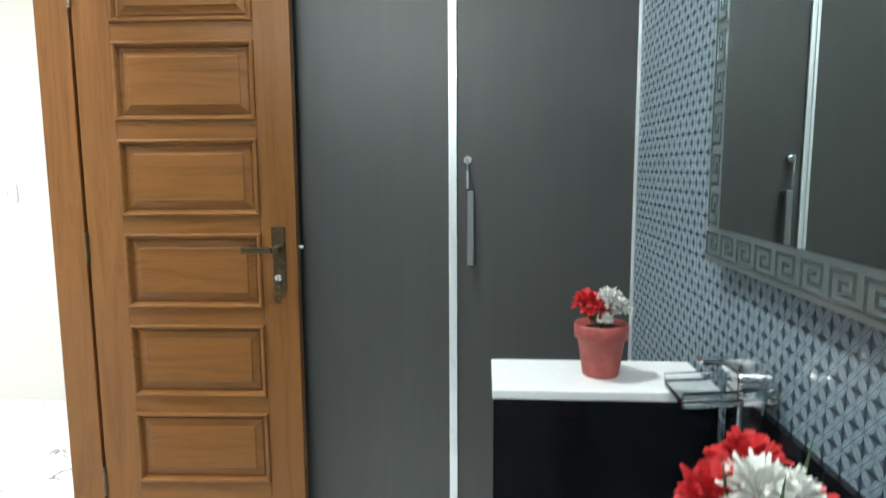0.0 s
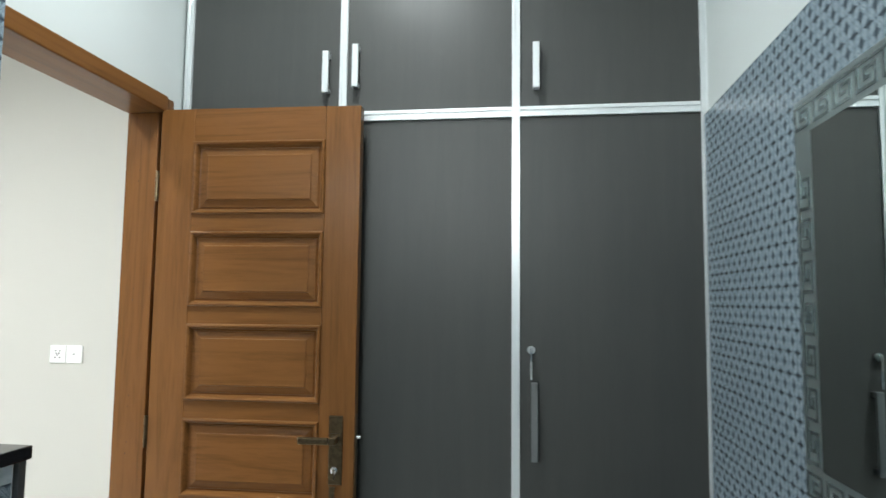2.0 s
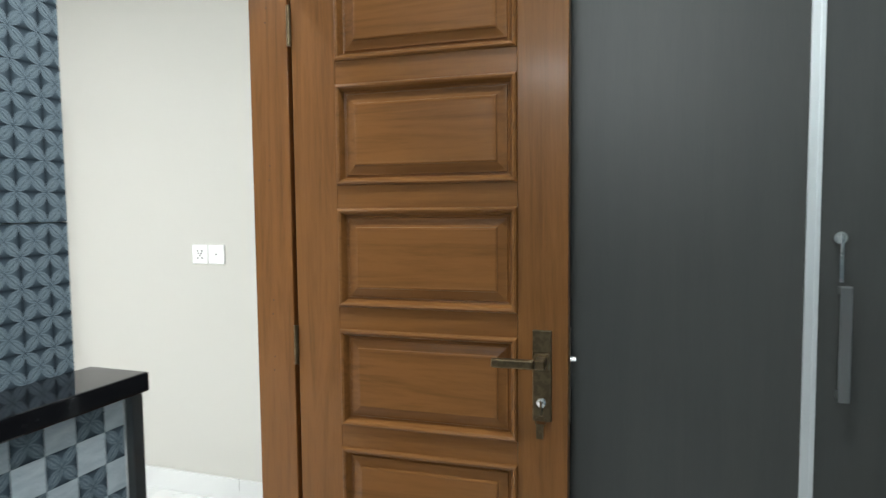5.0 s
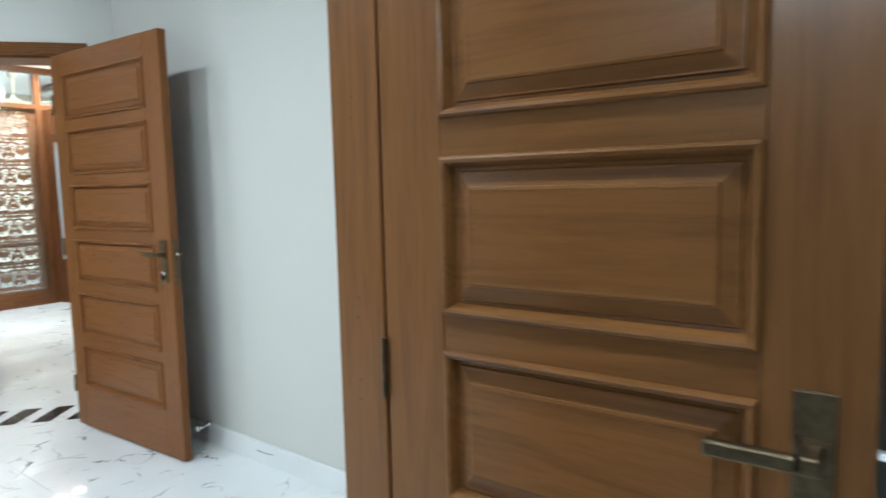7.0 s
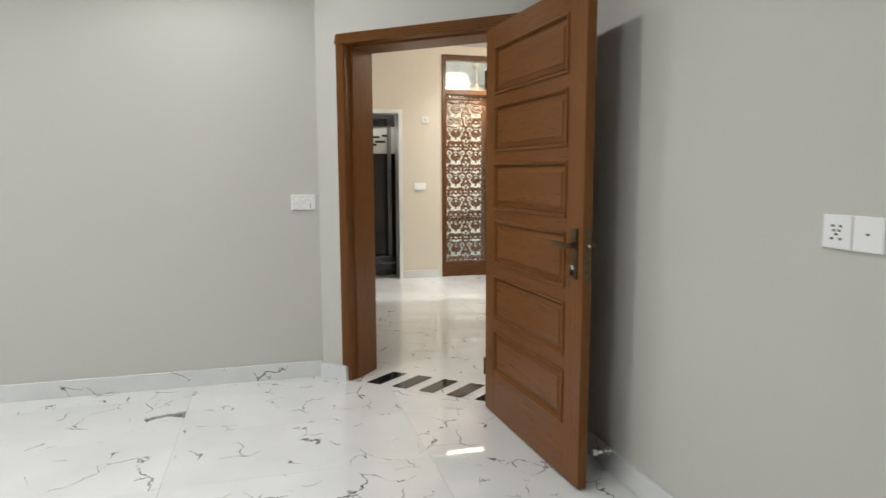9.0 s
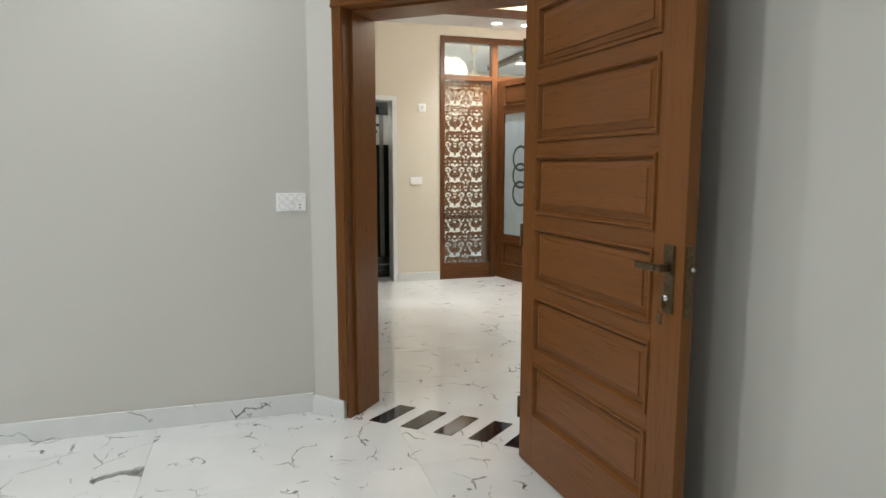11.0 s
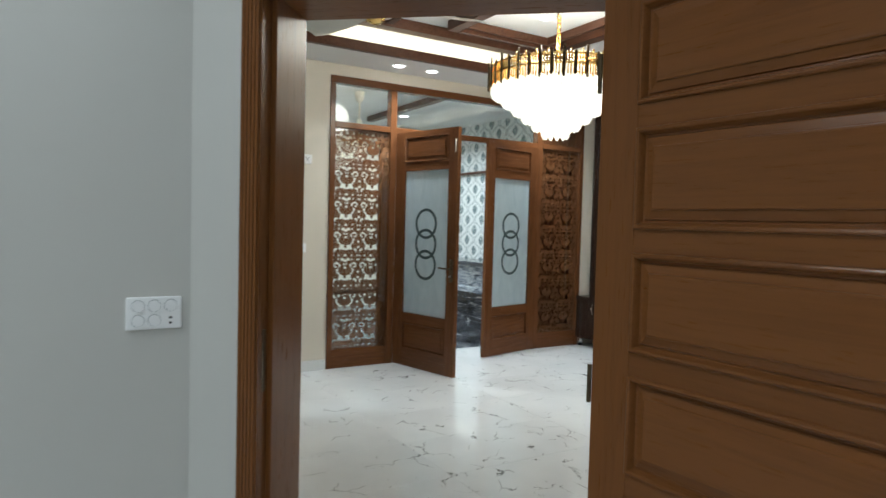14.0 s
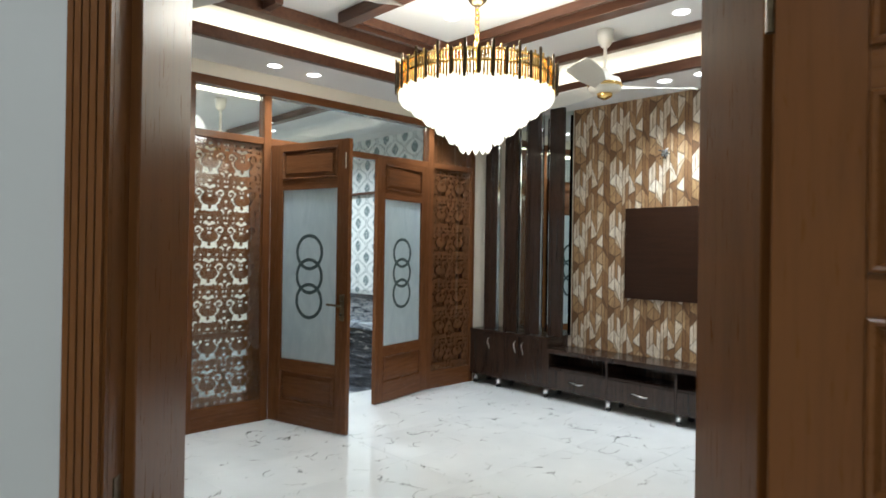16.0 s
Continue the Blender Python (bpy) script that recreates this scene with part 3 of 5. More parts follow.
# kitchen door frame
fr = thing("door_frame_kitchen", place(0, 0, 0), "varnished wooden door frame with screw marks", "door frame", kind="structure")
part("jamb", soft_box(ROOM_X1 - 0.004, -1.352, 2.287, 2.344, 0, 2.161, 0.003), wood_z, fr)
part("door_stop", plain_box(-1.352, KX0 - 0.012, 2.312, 2.344, 0, 2.161), wood_z, fr)
part("jamb", soft_box(ROOM_X1 - 0.004, -1.352, 1.551, 1.595, 0, 2.161, 0.003), wood_z, fr)
part("lintel", soft_box(ROOM_X1 - 0.004, KX0 + 0.004, 1.5955, 2.2865, 2.106, 2.1605, 0.004), wood_y, fr)
for z in (0.25, 0.62, 1.0, 1.15, 1.5, 1.9):
    for dx in (-0.055, -0.052):
        bm = bmesh.new()
        tube(bm, [(-1.36 + dx, 2.2875, z + dx * 0.5), (-1.36 + dx, 2.2862, z + dx * 0.5)], 0.0022, 8)
        part("filled_screw_hole", bm, beam_wood, fr)
        z += 0.035

# slanted door frame with fluted casing
fr = thing("door_frame_room", DIAG, "varnished wooden door frame with a fluted casing", "door frame", kind="structure")
for s0, s1, r0, r1 in ((DOOR_S0 - 0.04, DOOR_S0, DOOR_S0 - 0.04, DOOR_S0 - 0.016), (DOOR_S1, DOOR_S1 + 0.04, DOOR_S1 + 0.016, DOOR_S1 + 0.04)):
    jamb = part("jamb", soft_box(s0, s1, 0.045, DEEP + 0.012, 0, 2.16, 0.003), room_wood_z, fr)
    part("rebate", plain_box(r0, r1, -0.012, 0.0448, 0, 2.16), room_wood_z, jamb)
lintel = part("lintel", soft_box(DOOR_S0 + 0.0005, DOOR_S1 - 0.0005, 0.045, DEEP + 0.012, 2.128, 2.158, 0.003), room_wood_x, fr)
part("rebate", plain_box(DOOR_S0 - 0.0155, DOOR_S1 + 0.0155, -0.012, 0.0448, 2.142, 2.158), room_wood_x, lintel)


def fluted(x0, x1, z0, z1, upright=True):
    """A moulding with four ridges, standing on the wall face (y from 0 outwards)."""
    bm = bmesh.new()
    w = (x1 - x0 if upright else z1 - z0) / 5
    for k in range(5):
        d = (0.016, 0.021, 0.025, 0.029, 0.033)[k]
        if upright:
            a, b = x0 + k * w, x0 + (k + 1) * w - 0.0045
            box(bm, a, b, -d, -0.0005, z0, z1)
            box(bm, b, b + 0.0045, -d + 0.010, -0.0005, z0, z1)
        else:
            a, b = z1 - (k + 1) * w + 0.003, z1 - k * w
            box(bm, x0, x1, -d, -0.0005, a, b)
            box(bm, x0, x1, -d + 0.008, -0.0005, a - 0.003, a)
    return bm


part("casing", fluted(0.166, DOOR_S0 - 0.0165, 0.10, 2.139), room_wood_z, fr)
part("casing", fluted(0.166, DOOR_S1 + 0.105, 2.1405, 2.205, False), room_wood_x, fr)
part("casing", fluted(DOOR_S1 + 0.0165, DOOR_S1 + 0.105, 0.10, 2.139), room_wood_z, fr)
part("lock_keep", plain_box(DOOR_S0 - 0.018, DOOR_S0 - 0.0145, 0.006, 0.03, 0.93, 1.12), bronze, fr, "dark bronze lock keep let into the jamb")

# striped threshold
sill = thing("threshold", DIAG, "door threshold of slanted black and white stone stripes", "threshold", kind="structure")
for k in range(6):
    bm = bmesh.new()
    a = DOOR_S0 + 0.09 + 0.19 * k
    b = min(a + 0.1, DOOR_S1 - 0.002)
    if a < DOOR_S1 - 0.03:
        sh = 0.05
        e = min(DOOR_S1 - 0.002, b + sh)
        quads(bm, [(a, 0.0, 0.0), (b, 0.0, 0.0), (e, DEEP, 0.0), (min(a + sh, e), DEEP, 0.0), (a, 0.0, 0.004), (b, 0.0, 0.004), (e, DEEP, 0.004), (min(a + sh, e), DEEP, 0.004)], BOX)
        part("black_stripe", bm, granite, sill)

# ---- skirtings ----
def skirting(name, bm, m=None):
    return tagged(part(name, bm, floor_marble, m=m), "white marble skirting along the wall foot", "skirting", kind="structure")


skirting("baseboard_room_switches", soft_box(-4.39, ROOM_X1 - 0.0, ROOM_Y - 0.018, ROOM_Y - 0.001, 0, 0.105, 0.002))
skirting("baseboard_room_end", soft_box(ROOM_X0 + 0.001, ROOM_X0 + 0.018, -2.0, 2.20, 0, 0.105, 0.002))
skirting("baseboard_room_slanted", soft_box(0.004, DOOR_S0 - 0.042, -0.036, -0.001, 0, 0.099, 0.002), DIAG)
skirting("baseboard_lounge", soft_box(LX + 0.001, LX + 0.016, 3.55, 4.06, 0, 0.10, 0.002))

# ---- wall plates ----
def switch_plate(name, m, w, h, label, buttons=(), sockets=(), round_buttons=False):
    """A plate in the x-z plane facing -y."""
    t = thing(name, m, label, "switch")
    part("plate", soft_box(-w / 2, w / 2, -0.010, 0, -h / 2, h / 2, 0.004, 3), white_plastic, t)
    for x, z, r in buttons:
        bm = bmesh.new()
        if round_buttons:
            tube(bm, [(x, -0.008, z), (x, -0.0165, z)], r, 24)
            gap = bmesh.new()
            tube(gap, [(x, -0.0098, z), (x, -0.0106, z)], r + 0.0016, 24)
            part("button_gap", gap, seam_grey, t)
        else:
            box(bm, x - r, x + r, -0.0125, -0.008, z - r * 1.2, z + r * 1.2)
        part("button", bm, white_plastic, t)
    for x, z in sockets:
        part("socket_hole", plain_box(x - 0.0042, x + 0.0042, -0.0108, -0.009, z - 0.003, z + 0.003), dark_plastic, t)
    return t


pins = [(-0.012, 0.016), (0.012, 0.016), (-0.008, 0.004), (0.008, 0.004), (0, -0.006), (-0.013, -0.018), (0.013, -0.018)]
switch_plate("socket_plate", place(-2.53, ROOM_Y, 1.185), 0.09, 0.092, "white multi-pin socket plate on the cream wall", sockets=pins)
switch_plate("switch_plate", place(-2.437, ROOM_Y, 1.185), 0.09, 0.092, "white switch plate with a tiny indicator", sockets=[(0, 0)])
switch_plate("switch_plate", place(ROOM_X0, 2.11, 1.165, 90), 0.155, 0.098, "white plate of five round switches and a socket", buttons=[(-0.045, 0.022, 0.017), (0.0, 0.022, 0.017), (0.045, 0.022, 0.017), (-0.045, -0.022, 0.017), (0.0, -0.022, 0.017)], sockets=[(0.045, -0.015), (0.045, -0.031)], round_buttons=True)
switch_plate("switch_plate", place(LX, 3.775, 1.19, 90), 0.15, 0.09, "white switch plate on the cream lounge wall", buttons=[(-0.04, 0, 0.016), (0, 0, 0.016), (0.04, 0, 0.016)])
switch_plate("socket_plate", place(LX, 3.85, 2.03, 90), 0.09, 0.09, "white socket plate high on the lounge wall", sockets=pins)
switch_plate("switch_plate", place(KX0 + 0.012, 1.385, 1.243, 90), 0.105, 0.098, "white plate of three large round switches on flower tiles", buttons=[(0.010, 0.022, 0.019), (-0.022, -0.019, 0.019), (0.030, -0.019, 0.019)], round_buttons=True)

# door stop on the skirting
st = thing("door_stop", place(-3.62, ROOM_Y - 0.018, 0.105), "chrome door stop with a rubber tip on the skirting", "door stop")
bm = bmesh.new()
tube(bm, [(0, 0.0, 0), (0, -0.018, 0)], 0.022, 16)
part("base", bm, chrome, st, smooth=True)
bm = bmesh.new()
tube(bm, [(0, -0.01, 0), (0, -0.075, 0)], 0.009, 12)
part("rod", bm, chrome, st, smooth=True)
bm = bmesh.new()
tube(bm, [(0, -0.072, 0), (0, -0.092, 0)], 0.014, 12)
part("tip", bm, white_plastic, st)

# ---- wardrobe ----
def bar_handle(parent, x, z0, z1, y, mat=None):
    mat = mat or aluminium
    h = part("handle", soft_box(x - 0.011, x + 0.011, y - 0.036, y - 0.024, z0, z1, 0.003), mat, parent, "brushed aluminium bar handle")
    part("post", plain_box(x - 0.009, x + 0.009, y - 0.025, y, z0 + 0.004, z0 + 0.018), mat, h)
    part("post", plain_box(x - 0.009, x + 0.009, y - 0.025, y, z1 - 0.018, z1 - 0.004), mat, h)


WY = WARDROBE_Y
wr = thing("wardrobe", place(0, 0, 0), "tall built-in dark grey laminate wardrobe with aluminium edge strips", "wardrobe")
part("carcass", plain_box(-1.318, KX1 - 0.002, WY + 0.024, 2.99, 0, CEIL - 0.002), grey_laminate, wr)
xs = [-1.305, -0.737, -0.149, 0.446]
for k in range(3):
    lower = part("lower_door", soft_box(xs[k] + 0.013, xs[k + 1] - 0.013, WY + 0.003, WY + 0.022, 0.08, 2.082, 0.0015), grey_laminate, wr)
    upper = part("upper_door", soft_box(xs[k] + 0.013, xs[k + 1] - 0.013, WY + 0.003, WY + 0.022, 2.120, CEIL - 0.03, 0.0015), grey_laminate, wr)
    if k == 0:
        bar_handle(upper, -0.793, 2.18, 2.325, WY + 0.003)
    if k == 1:
        bar_handle(upper, -0.689, 2.195, 2.345, WY + 0.003)
    if k == 2:
        bar_handle(upper, -0.083, 2.17, 2.325, WY + 0.003)
        bar_handle(lower, -0.090, 0.985, 1.228, WY + 0.003, steel)
        bm = bmesh.new()
        tube(bm, [(-0.1, WY + 0.003, 1.327), (-0.1, WY - 0.012, 1.327)], 0.013, 16)
        lk = part("lock", bm, chrome, lower, "chrome lock with its key")
        bm = soft_box(-0.103, -0.097, WY - 0.030, WY - 0.008, 1.290, 1.335, 0.002)
        box(bm, -0.1035, -0.0965, WY - 0.027, WY - 0.022, 1.236, 1.292)
        part("key", bm, chrome, wr)
for x in xs:
    bm = plain_box(x - 0.013, x + 0.013, WY - 0.001, WY + 0.0235, 0.08, CEIL - 0.003)
    for d in (-0.0125, 0.004):
        box(bm, x + d, x + d + 0.0085, WY - 0.006, WY - 0.0012, 0.08, CEIL - 0.003)
    part("edge_strip", bm, aluminium, wr)
for k in range(3):
    bm = plain_box(xs[k] + 0.0135, xs[k + 1] - 0.0135, WY - 0.001, WY + 0.0235, 2.084, 2.118)
    for z in (2.0845, 2.106):
        box(bm, xs[k] + 0.0135, xs[k + 1] - 0.0135, WY - 0.0055, WY - 0.0012, z, z + 0.0115)
    part("cross_strip", bm, aluminium, wr)
part("plinth", plain_box(-1.318, KX1 - 0.002, WY + 0.012, WY + 0.0235, 0, 0.078), grey_laminate, wr)
part("corner_strip", plain_box(0.4595, KX1 + 0.009, WY - 0.012, WY + 0.023, 0, CEIL - 0.003), aluminium, wr)

# ---- kitchen counters ----
ct = thing("kitchen_counter", place(0, 0, 0), "low polished black granite counter along the tiled mirror wall", "counter")
part("worktop", soft_box(-0.03, KX1 - 0.004, -1.6, 1.452, 0.565, 0.60, 0.004), granite, ct)
part("base", plain_box(0.0, KX1 - 0.004, -1.6, 1.44, 0.0, 0.564), granite, ct)
part("splashback", plain_box(KX1 - 0.016, KX1 - 0.004, -1.6, 1.452, 0.6005, 0.886), granite, ct)
ws = thing("white_cabinet", place(0, 0, 0), "white-topped cabinet with a black glass front", "cabinet")
part("top", soft_box(-0.029, 0.392, 1.457, 1.654, 0.868, 0.887, 0.003), white_stone, ws)
part("body", plain_box(-0.024, 0.388, 1.466, 1.65, 0.0, 0.867), white_stone, ws)
part("front", soft_box(-0.027, 0.390, 1.4585, 1.4655, 0.10, 0.8675, 0.001), black_glass, ws, "glossy black glass front")

lg = thing("tiled_ledge", place(0, 0, 0), "narrow tiled ledge with a black granite top", "ledge")
part("granite_top", soft_box(KX0 + 0.013, -1.192, -1.2, 1.625, 1.122, 1.152, 0.003), granite, lg)
part("end_trim", plain_box(KX0 + 0.013, -1.2005, 1.598, 1.618, 0, 1.121), steel_dark, lg)
part("core", plain_box(KX0 + 0.013, -1.213, -1.2, 1.597, 0, 1.1215), white_stone, lg)
for k in range(10):
    y1 = 1.585 - 0.31 * k
    if y1 < -1.0:
        break
    for z0, z1 in ((0.0, 0.555), (0.558, 1.1205)):
        part("tile", plain_box(-1.2125, -1.205, y1 - 0.307, y1, z0, z1), tile_check, lg)

# ---- mirror with key-pattern border ----
mr = thing("mirror", place(0.417, 0, 0), "large wall mirror with an etched key-pattern border", "mirror")
MY0, MY1, MZ0, MZ1, BW = -0.4, 1.62, 1.116, 1.867, 0.068
part("backing", plain_box(-0.0035, 0.0215, MY0, MY1, MZ0, MZ1), white_stone, mr)
part("mirror_glass", soft_box(-0.010, -0.004, MY0 + BW, MY1 - BW, MZ0 + BW, MZ1 - BW, 0.001), mirror, mr)
part("etched_border", box(box(box(box(bmesh.new(), -0.0098, -0.004, MY0, MY1, MZ0, MZ0 + BW), -0.0098, -0.004, MY0, MY1, MZ1 - BW, MZ1), -0.0098, -0.004, MY0, MY0 + BW, MZ0 + BW, MZ1 - BW), -0.0098, -0.004, MY1 - BW, MY1, MZ0 + BW, MZ1 - BW), frost_line, mr, "pale etched border strip")


def key_motif(bm, put_box, n, step):
    """One turn of a meander, drawn with narrow bars."""
    u, w = step / 6, 0.0062
    top = BW - 0.010
    lines = ((0, 6, 0.0, 0), (0.4, 0.4, 0.0, 1.0), (0.4, 4.6, 1.0, 0), (4.6, 4.6, 0.30, 1.0), (2.1, 4.6, 0.30, 0), (2.1, 2.1, 0.30, 0.66), (2.1, 3.3, 0.66, 0))
    for k in range(n):
        for a, b, c, d in lines:
            h0 = 0.010 + c * (top - 0.010 - w)
            h1 = 0.010 + max(c, d) * (top - 0.010 - w) + w
            put_box(bm, k * step + a * u, k * step + b * u + w, h0, h1)


KX = -0.0112
step = 0.0776


def key_piece(put):
    bm = bmesh.new()
    key_motif(bm, lambda b, s0, s1, h0, h1: box(b, *put(s0, s1, h0, h1)), 1, step)
    return mesh_of("key_motif", bm, frost_dark)


low = key_piece(lambda s0, s1, h0, h1: (KX, KX + 0.002, -s1, -s0, h0, h1))
high = key_piece(lambda s0, s1, h0, h1: (KX, KX + 0.002, -s1, -s0, -h1, -h0))
upright = key_piece(lambda s0, s1, h0, h1: (KX, KX + 0.002, -h1, -h0, s0, s1))
for me, count, m in ((low, int((MY1 - MY0) / step), lambda k: place(0, MY1 - k * step, MZ0)), (high, int((MY1 - MY0) / step), lambda k: place(0, MY1 - k * step, MZ1)), (upright, int((MZ1 - MZ0 - 2 * BW) / step), lambda k: place(0, MY1, MZ0 + BW + k * step))):
    for k in range(count):
        o = new("key_motif", me)
        o.parent = mr
        o.matrix_basis = m(k)

# ---- lounge: double door and screens ----
ld = thing("door_frame_lounge", place(0, 0, 0), "tall carved wooden double-door frame with a glazed transom", "door frame", kind="structure")
FX0, FX1 = LX - 0.09, LX + 0.012
TZ0, TZ1, FT = 2.36, 2.42, 2.855
posts = (4.07, 4.125), (4.715, 4.785), (6.62, 6.70), (7.285, 7.34)
for a, b in posts:
    part("post", soft_box(FX0, FX1, a, b, 0, FT - 0.071, 0.004), lounge_wood_z, ld)
part("head", soft_box(FX0, FX1 + 0.006, 4.07, 7.34, FT - 0.07, FT, 0.004), lounge_wood_y, ld)
for (a, b), (c, d) in zip(posts, posts[1:]):
    part("transom", soft_box(FX0 + 0.002, FX1 - 0.002, b + 0.0005, c - 0.0005, TZ0, TZ1, 0.004), lounge_wood_y, ld)
    pane = part("transom_pane", plain_box(LX - 0.043, LX - 0.037, b + 0.0005, c - 0.0005, TZ1 + 0.0005, FT - 0.0705), clear_glass, ld, "clear glass transom pane")
    pane.visible_shadow = False
for a, b in ((4.1255, 4.7145), (6.7005, 7.2845)):
    part("bottom_rail", soft_box(FX0 + 0.004, FX1 - 0.006, a, b, 0.0, 0.19, 0.004), lounge_wood_y, ld)
    part("middle_rail", soft_box(FX0 + 0.01, LX - 0.036, a, b, 0.725, 0.775, 0.003), lounge_wood_y, ld)
    part("side_stile", plain_box(FX0 + 0.006, LX - 0.036, b - 0.085, b, 0.1905, TZ0 - 0.0005), lounge_wood_z, ld)
    pane = part("front_pane", plain_box(LX - 0.014, LX - 0.010, a, b, 0.1905, TZ0 - 0.0005), clear_glass, ld, "clear glass over the carved screen")
    pane.visible_shadow = False


def scroll_holes():
    """Cut-outs of one repeat of the screen, as (y, z, radius) beads along curls, crescents and drops."""
    beads = []

    def curl(cy, cz, r0, r1, a0, a1, fat, n=26):
        for i in range(n):
            f = i / (n - 1)
            r, a = r0 + (r1 - r0) * f, radians(a0 + (a1 - a0) * f)
            beads.append((cy + r * math.cos(a), cz + r * math.sin(a), fat * (0.25 + 0.75 * math.sin(math.pi * min(1, 0.12 + f)))))

    curl(0.062, 0.315, 0.050, 0.006, -60, 430, 0.0078, 44)
    curl(0.135, 0.245, 0.052, 0.060, 150, 250, 0.0085)
    curl(0.070, 0.165, 0.052, 0.044, 30, -70, 0.0085)
    curl(0.055, 0.090, 0.030, 0.026, 60, 250, 0.0090)
    curl(0.150, 0.375, 0.034, 0.030, -10, 175, 0.0100)
    curl(0.152, 0.385, 0.008, 0.006, 0, 200, 0.0070, 8)
    curl(0.150, 0.105, 0.036, 0.030, 5, 190, 0.0100)
    curl(0.155, 0.110, 0.008, 0.006, 0, 200, 0.0070, 8)
    curl(0.165, 0.190, 0.030, 0.024, 200, 330, 0.0085)
    for y, z, turn in ((0.010, 0.225, 70), (0.120, 0.320, 120), (0.185, 0.285, 60), (0.100, 0.030, 140), (0.185, 0.030, 50), (0.015, 0.400, 100), (0.095, 0.405, 40), (0.108, 0.125, 75), (0.012, 0.145, 110), (0.105, 0.200, 130), (0.020, 0.030, 60), (0.178, 0.335, 130), (0.070, 0.255, 20)):
        for i in range(7):
            f = i / 6 - 0.5
            beads.append((y + 0.034 * f * math.cos(radians(turn)), z + 0.034 * f * math.sin(radians(turn)), 0.0085 * (1 - 1.5 * abs(f))))
    return np.array(beads) * (0.70, 0.70, 1.22)


def scroll_screen(y0, y1, z0, z1, x0, x1):
    """A thin board pierced with repeating scrolls; the rims of the holes are smoothed onto their outline."""
    W, H, step = 0.196 * 0.70, 0.43 * 0.70, 0.0046
    ny, nz = round((y1 - y0) / step), round((z1 - z0) / step)
    Y, Z = np.meshgrid(np.linspace(y0, y1, ny + 1), np.linspace(z0, z1, nz + 1), indexing="ij")
    column = np.floor((Y - y0) / W)
    U, V = (Y - y0) % W, (Z - z0) % H
    U = np.where(column % 2 == 1, W - U, U)

    def field(u, v):
        best = np.full(u.shape, 1.0)
        for by, bz, br in scroll_holes():
            du, dv = np.abs(u - by), np.abs(v - bz)
            best = np.minimum(best, np.hypot(du, np.minimum(dv, H - dv)) - br)
        return best

    F = field(U, V)
    edge = np.minimum(np.minimum(Y - y0, y1 - Y), np.minimum(Z - z0, z1 - Z))
    F = np.maximum(F, 0.010 - edge)
    gy, gz = np.gradient(F, step)
    inner = edge > step * 0.5
    pull = np.where(inner & (np.abs(F) < 0.6 * step), F, 0.0)
    Y2, Z2 = Y - pull * gy, Z - pull * gz
    keep = (F[:-1, :-1] + F[1:, :-1] + F[:-1, 1:] + F[1:, 1:]) > 0
    index = lambda i, j: i * (nz + 1) + j
    count = (ny + 1) * (nz + 1)
    verts = np.concatenate([np.stack([np.full(count, x), Y2.ravel(), Z2.ravel()], 1) for x in (x0, x1)])
    faces = []
    for i, j in np.argwhere(keep):
        i, j = int(i), int(j)
        a, b, c, d = index(i, j), index(i + 1, j), index(i + 1, j + 1), index(i, j + 1)
        faces += [(a, d, c, b), (a + count, b + count, c + count, d + count)]
        for (p, q), (k, l) in (((a, b), (i, j - 1)), ((b, c), (i + 1, j)), ((c, d), (i, j + 1)), ((d, a), (i - 1, j))):
            if not (0 <= k < ny and 0 <= l < nz and keep[k, l]):
                faces.append((p, q, q + count, p + count))
    me = bpy.data.meshes.new("carved_screen")
    me.from_pydata(verts.tolist(), [], faces)
    me.materials.append(lounge_wood_z)
    ob = new("carved_screen", me)
    ob.parent = ld
    return tagged(ob, "pierced wooden screen of curling scrolls")


for a, b in ((4.1255, 4.7145), (6.7005, 7.2845)):
    scroll_screen(a, b, 0.1905, TZ0 - 0.0005, LX - 0.034, LX - 0.017)
part("back_board", plain_box(FX0 - 0.02, FX0 - 0.004, 6.66, 7.33, 0.0, FT - 0.08), lounge_wood_z, ld, "plain wooden board behind the screen")


